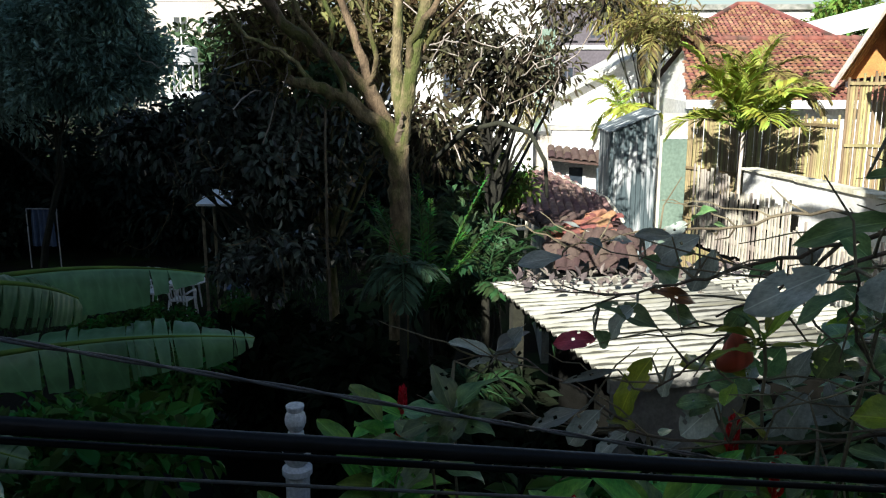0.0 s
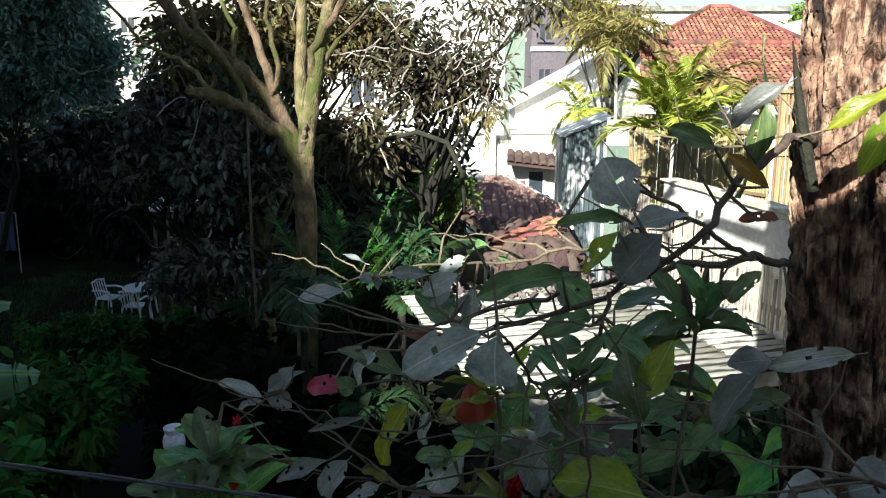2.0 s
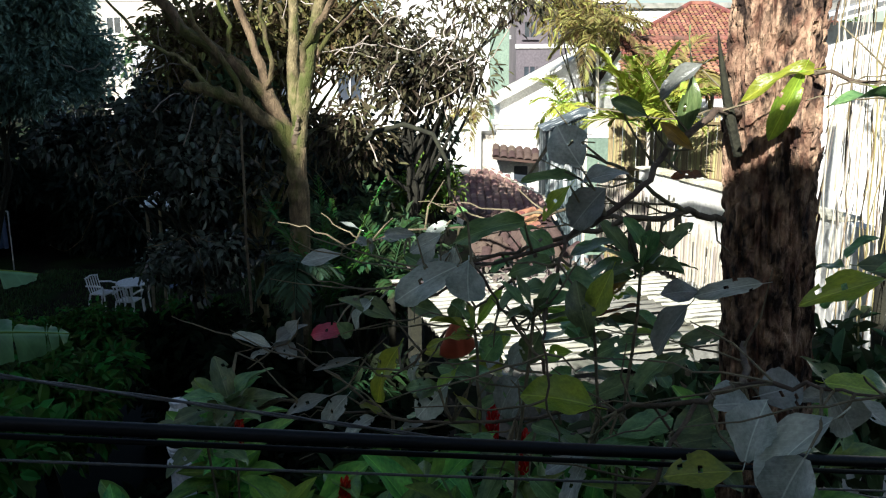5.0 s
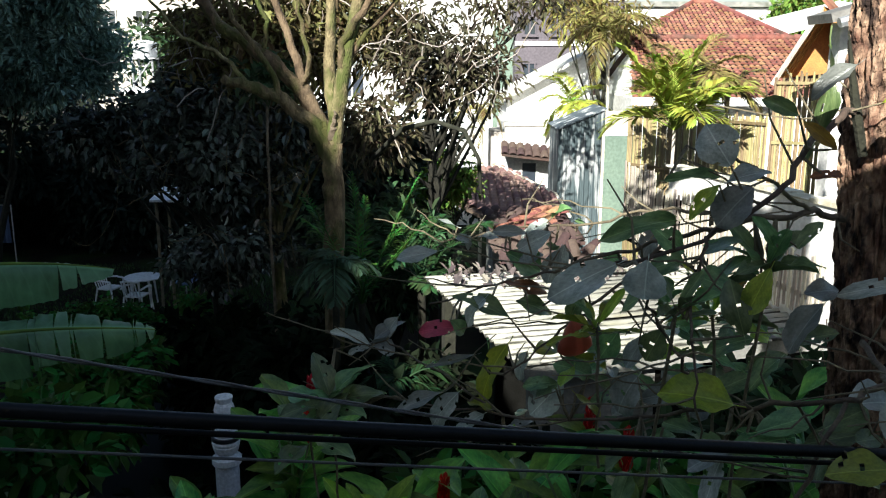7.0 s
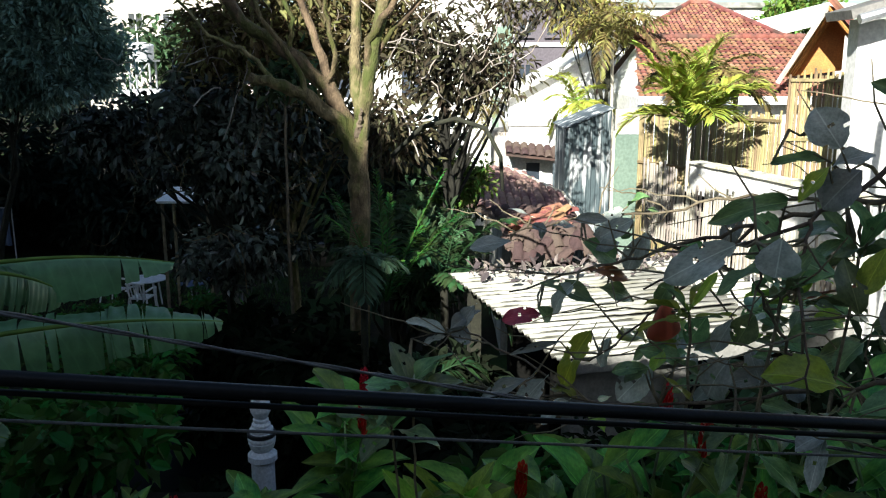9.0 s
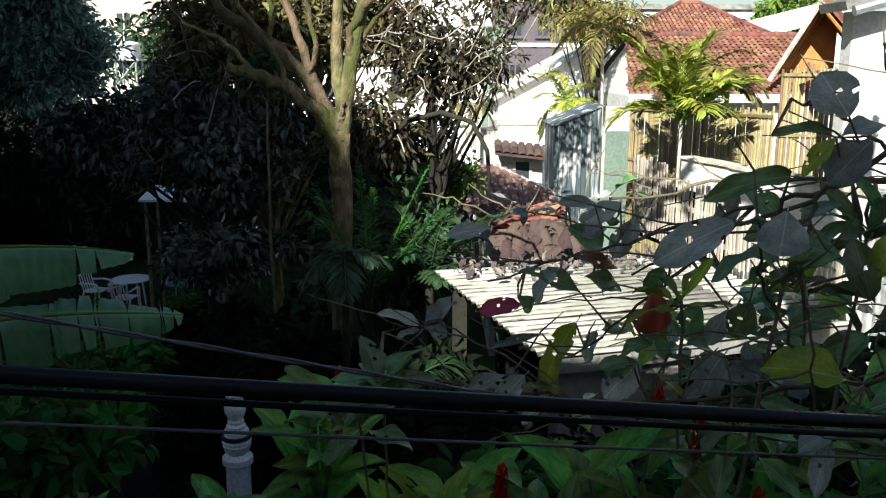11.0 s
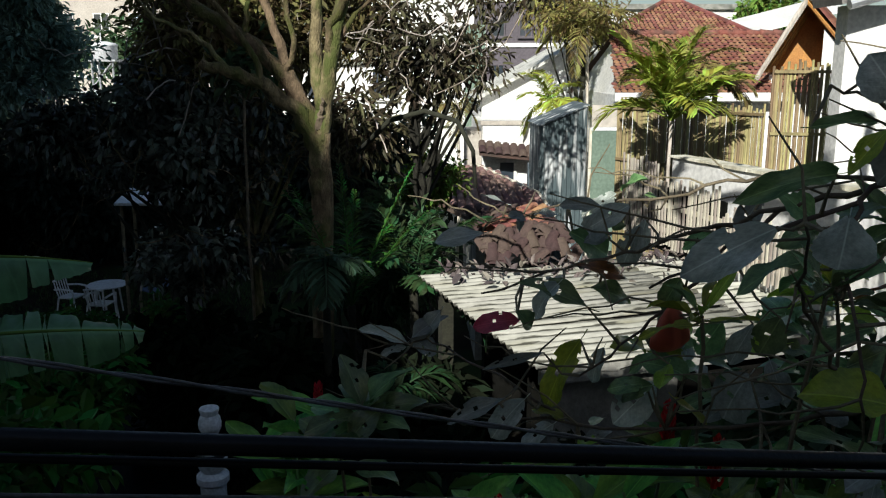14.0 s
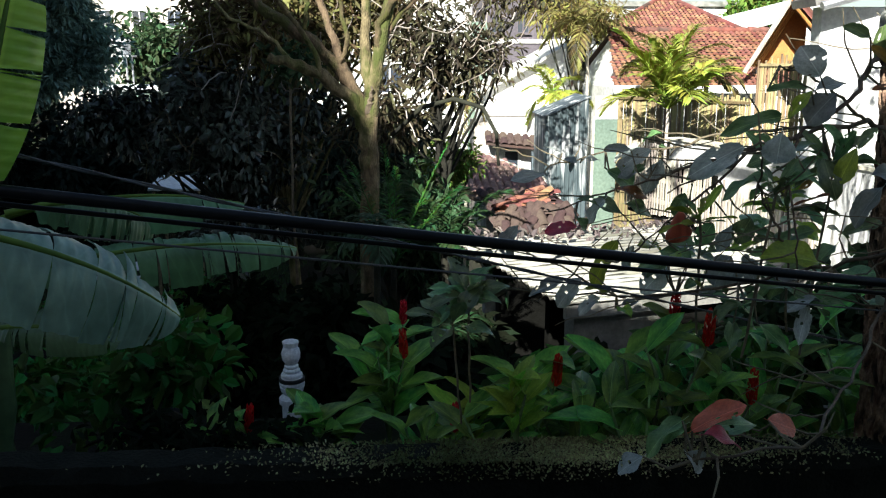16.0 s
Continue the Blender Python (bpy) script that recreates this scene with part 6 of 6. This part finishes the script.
spray((0.92, 2.55, 5.22), 6, 0.17, ("leaf_green",), seed=2)
spray((0.55, 2.75, 4.78), 6, 0.15, GREENS, seed=4)
spray((1.00, 2.30, 4.72), 7, 0.18, ("leaf_green", "leaf_grey"), seed=5)
spray((0.75, 2.45, 4.60), 7, 0.17, ("leaf_green",), seed=6)
spray((1.25, 2.30, 4.70), 7, 0.18, ("leaf_green",), seed=7)
spray((0.30, 2.95, 4.52), 5, 0.14, GREENS, seed=8)
spray((1.95, 2.45, 5.75), 6, 0.18, ("leaf_yellow", "leaf_green"), seed=9)
spray((2.05, 2.9, 5.15), 7, 0.20, ("leaf_green",), seed=10)
spray((1.9, 2.5, 4.8), 7, 0.20, ("leaf_green", "leaf_grey"), seed=11)
spray((0.55, 3.4, 5.20), 5, 0.13, ("leaf_grey", "leaf_green"), seed=12)
spray((0.15, 3.45, 5.14), 4, 0.12, ("leaf_grey",), seed=13)
spray((1.45, 2.2, 4.75), 6, 0.18, ("leaf_green",), seed=14)
spray((1.35, 2.9, 4.85), 6, 0.17, ("leaf_green",), seed=15)
for i, (c, tones) in enumerate((((0.97, 3.0, 4.84), GREENS), ((1.23, 3.2, 4.88), ("leaf_green", "leaf_yellow")), ((0.85, 3.0, 4.64), ("leaf_green", "leaf_grey")), ((1.06, 2.9, 4.66), ("leaf_green",)), ((0.66, 3.1, 4.72), GREENS), ((1.35, 3.3, 4.66), ("leaf_green",)))):
    spray(c, 8, 0.17, tones, radius=0.24, seed=50 + i)
for i in range(46):
    node = stem_nodes[leaf_rng.randrange(len(stem_nodes))]
    tip = node + Vector((-leaf_rng.uniform(0.15, 0.6), leaf_rng.uniform(-0.15, 0.25), leaf_rng.uniform(-0.16, 0.14)))
    twig_geo.tube([p - TREE_O for p in bend(node, tip, leaf_rng.uniform(-0.04, 0.03), 7, 0.012, leaf_rng)], [.0042, .004, .0036, .0032, .003, .0026, .0022, .0018], 5, False)
for node in stem_nodes[::4]:
    tip = node + unit(leaf_rng) * leaf_rng.uniform(0.08, 0.30) + Vector((-0.06, 0, 0.03))
    knee = node.lerp(tip, 0.5) + unit(leaf_rng) * 0.03
    twig_geo.tube([p - TREE_O for p in (node, knee, tip)], [.0045, .0035, .002], 5, False)


def red_bud(at, height, width):
    """A folded red leaf, pointed above and full below."""
    prof = [(0.004, 1.0), (0.06, 0.93), (0.16, 0.82), (0.30, 0.66), (0.43, 0.48), (0.50, 0.32), (0.47, 0.17), (0.34, 0.06), (0.12, 0.0)]
    g = Geo().lathe([(r * width, z * height) for r, z in prof], 16)
    g.v = [(x * (1 + 0.12 * math.sin(z * 60)), y * 0.55, z + 0.06 * x) for x, y, z in g.v]
    part("bud", g, "leaf_red", near_tree, "folded red leaf bud", True, Matrix.Translation(Vector(at) - TREE_O) @ pose(0, 0, 0, 8, -6, 20))


red_bud((0.56, 2.80, 4.84), 0.17, 0.14)
tagged(part("twig", twig_geo, "twig", near_tree), kind="stuff")
# upper crown added to the near tree, above the view, to shade the forked trunk
crown_rng = random.Random(102)
crown_spots = clumps(crown_rng, (0.0, 4.4, 7.7), (1.4, 0.9, 0.5), 24, 0.1) + clumps(crown_rng, (1.7, 3.2, 8.4), (0.8, 0.7, 0.4), 16, 0.1)
tagged(part("crown", leafage(Geo(), crown_rng, [s - TREE_O for s in crown_spots], 14, 0.34, 0.24, 0.11), "fol_mid", near_tree), kind="stuff")
# unseen limb that carries the added crown
part("limb", Geo().tube([Vector(p) - TREE_O for p in ((1.72, 2.97, 7.2), (1.3, 3.5, 7.5), (0.5, 4.2, 7.7), (-0.5, 4.6, 7.8))], [.06, .05, .035, .02], 8), "twig", near_tree)


# hanging roots on a second stem beyond the near tree
def hanging_roots():
    rng = random.Random(88)
    t = thing("fig_tree", "pale stem hung with long stringy aerial roots", "tree", (3.2, 4.9, 0))
    part("trunk", limb(Geo(), [(0, 0, 0), (0.05, 0, 3), (0.0, 0, 5.2), (0.1, 0.1, 8.0)], 0.07, 0.05, 10, rng), "dark_stem", t, smooth=True)
    for i in range(110):
        x, y = rng.uniform(-0.45, 0.7), rng.uniform(-0.45, 0.1)
        z = rng.uniform(5.9, 7.2)
        part("root", Geo().tube(bend((x, y, z), (x + rng.uniform(-.1, .1), y + rng.uniform(-.05, .05), rng.uniform(4.0, 5.2)), 0, 8, 0.022, rng), rng.uniform(0.002, 0.006), 5), "picket" if i % 3 else "bamboo", t)
    part("crown", leafage(Geo(), rng, clumps(rng, (1.2, 0.4, 7.9), (0.7, 0.6, 0.4), 9), 14, 0.3, 0.17, 0.08), "fol_light", t)


hanging_roots()


# ---------------------------------------------------------------- banana plants
def banana_blade(base, tip, width, sag=0.25, tears=9, seed=0, face=(0, -0.5, 1), fold=0.35):
    """A long torn blade on an arched midrib, from base to tip."""
    rng = random.Random(seed)
    m = frame_of(base, tip, face)
    L = (Vector(tip) - Vector(base)).length
    g = Geo()

    def rib(s):
        return Vector((0, s * L, sag * L * (4 * s * (1 - s)) * 0.5))
    cuts = sorted([0.0, 1.0] + [rng.uniform(0.08, 0.97) for _ in range(tears)])
    for sx in (-1, 1):
        for a, b in zip(cuts[:-1], cuts[1:]):
            tilt = rng.uniform(-0.55, 0.2)
            rows, cols = max(3, int((b - a) * 90)), 5
            k = len(g.v)
            gap = rng.uniform(0.002, 0.007)
            for i in range(rows + 1):
                s = a + (b - a) * i / rows
                w = width * 0.5 * max(0.03, math.sin(math.pi * (0.06 + 0.93 * s)) ** 0.55)
                for j in range(cols + 1):
                    u = j / cols
                    shift = (gap if i == 0 else -gap if i == rows else 0) * u * 2.2
                    p = rib(s) + Vector((sx * w * u, shift + 0.10 * w * u, (fold * u - 0.55 * u * u + tilt * u * u) * w + 0.014 * math.sin(s * 150 + 1.5 * u) * min(1, u * 3) * width))
                    g.v.append(tuple(p))
            for i in range(rows):
                for j in range(cols):
                    q = k + i * (cols + 1) + j
                    g.f.append((q, q + 1, q + cols + 2, q + cols + 1) if sx > 0 else (q, q + cols + 1, q + cols + 2, q + 1))
    r = Geo().tube([rib(-0.25) + Vector((0, 0, -0.03))] + [rib(i / 12) for i in range(13)], [0.02] + [0.017 * (1 - 0.85 * i / 12) for i in range(13)], 7)
    return g, r, m


def banana_plants():
    b = thing("banana_plant", "banana plant with long torn blue-green blades", "banana plant", (-3.1, 3.6, 3.05))
    o = Vector((-3.1, 3.6, 3.05))
    rng = random.Random(19)
    part("stem", limb(Geo(), [(0, 0, 0), (0.02, 0, 0.9), (0.1, 0, 1.75)], 0.10, 0.06, 10, rng), "banana", b, smooth=True)

    def blade(base, tip, width, mat="banana", **kw):
        g, r, m = banana_blade(base, tip, width, **kw)
        m.translation -= o
        lf = part("blade", g, mat, b, smooth=True, m=m)
        part("midrib", r, "fol_light", lf, smooth=True)
    blade((-2.75, 3.55, 4.90), (-1.74, 4.22, 4.81), 0.26, seed=1, sag=0.12, tears=3, face=(0.05, -0.55, 1.0), fold=-0.35)
    blade((-2.62, 3.1, 4.66), (-1.36, 3.72, 4.63), 0.32, seed=2, sag=0.16, tears=16, face=(0.1, -0.75, 0.8), fold=-0.1)
    blade((-2.6, 3.4, 4.95), (-2.2, 3.9, 4.72), 0.30, seed=3, sag=0.25, tears=12, face=(0.3, -0.6, 0.8), fold=-0.3)
    blade((-2.9, 3.3, 4.3), (-2.2, 3.2, 4.25), 0.26, seed=4, sag=0.2, tears=7, face=(0.0, -0.7, 0.8))
    c = thing("banana_plant", "near banana plant with broad drooping blade and young yellow blade", "banana plant", (-2.5, 1.3, 3.05))
    o = Vector((-2.5, 1.3, 3.05))
    b = c
    part("stem", limb(Geo(), [(0, 0, 0), (0.02, 0, 1.2), (0.2, 0.05, 2.1)], 0.10, 0.05, 10, rng), "banana", b, smooth=True)
    blade((-2.35, 1.35, 5.26), (-1.58, 2.0, 4.74), 0.44, "banana_skylit", seed=5, sag=0.26, tears=9, face=(0.45, -0.75, 0.75), fold=-0.1)
    blade((-1.93, 1.25, 5.30), (-1.76, 1.35, 6.0), 0.24, "banana_yellow", seed=6, sag=0.05, tears=7, face=(0.5, -1, 0.1), fold=0.2)


banana_plants()


# ---------------------------------------------------------------- flower bed
LANCE = {k: [broad_leaf(0.20 + 0.2 * q, 0.30, 0.03, 0.35, False, 11, 40 + q).mesh("leaf", M[k], True) for q in range(3)] for k in ("leaf_green", "leaf_vivid", "banana", "banana_yellow", "leaf_grey")}


def flower_spike(parent, at, height, r=0.022, seed=0):
    """A cone of overlapping red bracts."""
    rng, g = random.Random(seed), Geo()
    n = 34
    g.tube([(0, 0, 0), (0, 0, height * 0.5), (0, 0, height)], [r * .55, r * .5, r * .1], 7)
    for i in range(n):
        s = i / n
        a = i * 2.4
        rr = r * (0.75 + 0.5 * math.sin(math.pi * (0.15 + 0.8 * s)))
        way = Vector((math.cos(a) * 0.55, math.sin(a) * 0.55, 1)).normalized()
        small_leaf(g, Vector((math.cos(a) * rr * .4, math.sin(a) * rr * .4, s * height * .9)), way, Vector((math.cos(a), math.sin(a), 0.1)), height * 0.24 * (1.15 - .5 * s), r * 1.1)
    part("flower", g, "petal", parent, "cone of red bracts", m=Matrix.Translation(at) @ pose(0, 0, 0, rng.uniform(-8, 8), rng.uniform(-8, 8), 0))


def ginger(at, height, stems, leaf_len, flowers, seed, tone="leaf_vivid", wide=0.30, label="red ginger with lance leaves and red flower cones"):
    """Leafy stems fanning from one root, some topped by a red cone."""
    rng = random.Random(seed)
    t = thing("ginger_plant", label, "ginger plant", at, group="ginger plants")
    for i in range(stems):
        a = 2 * math.pi * i / stems + rng.uniform(-.5, .5)
        lean = Vector((math.cos(a) * 0.28, math.sin(a) * 0.2, 0)) * rng.uniform(0.4, 1.2)
        h = height * rng.uniform(0.72, 1.05)
        top = lean * h + Vector((0, 0, h))
        part("stem", Geo().tube([(0, 0, 0), lean * h * .3 + Vector((0, 0, h * .5)), top], [.011, .009, .006], 6), "leaf_green", t, smooth=True)
        n = 6
        for j in range(n):
            s = 0.30 + 0.68 * j / (n - 1)
            p = Vector((0, 0, 0)).lerp(top, s)
            b = j * math.pi + a + rng.uniform(-.7, .7)
            way = Vector((math.cos(b), math.sin(b) * .8, rng.uniform(0.45, 1.5))).normalized()
            L = leaf_len * rng.uniform(.75, 1.15)
            m = frame_of(p, p + way, Vector((0, -0.35, 1)) + unit(rng) * .3) @ Matrix.Diagonal((L * wide * 1.2, L, L, 1))
            part("leaf", LANCE[tone][rng.randrange(3)], "", t, m=m)
        if i < flowers:
            flower_spike(t, top, 0.19 * rng.uniform(.85, 1.15), 0.022, seed + i)
    return t


ginger((-0.86, 4.5, 3.05), 0.88, 5, 0.36, 2, 201)
ginger((-1.30, 4.05, 3.05), 0.42, 4, 0.30, 0, 202, "leaf_vivid", 0.34, "broad-leaved green plant without flowers")
ginger((-1.82, 3.8, 3.05), 0.46, 3, 0.26, 1, 203)
ginger((-0.35, 4.0, 3.05), 0.50, 4, 0.30, 0, 204, "banana_yellow", 0.26, "young plant with upright yellow-green leaves")
ginger((-0.20, 3.15, 3.05), 1.05, 4, 0.26, 1, 205, "leaf_vivid")
ginger((0.20, 3.2, 3.05), 1.02, 6, 0.30, 0, 206, "leaf_vivid", 0.34, "bushy green plant behind the planter wall")
ginger((0.52, 3.05, 3.05), 1.18, 5, 0.30, 2, 207)
ginger((0.85, 3.1, 3.05), 1.15, 5, 0.30, 1, 208)
ginger((1.20, 3.2, 3.05), 1.10, 5, 0.30, 0, 209, "leaf_vivid", 0.32, "bushy green plant beside the near tree")
ginger((-0.60, 3.5, 3.05), 0.55, 4, 0.26, 1, 210)
ginger((0.40, 4.0, 3.05), 0.70, 5, 0.30, 1, 211)
ginger((1.9, 3.4, 3.05), 1.30, 6, 0.34, 0, 212, "leaf_vivid", 0.32, "bushy green plant under the hanging roots")
ginger((-0.18, 2.95, 3.72), 0.42, 3, 0.24, 0, 213, "banana_yellow", 0.28, "young plant with upright yellow-green leaves")
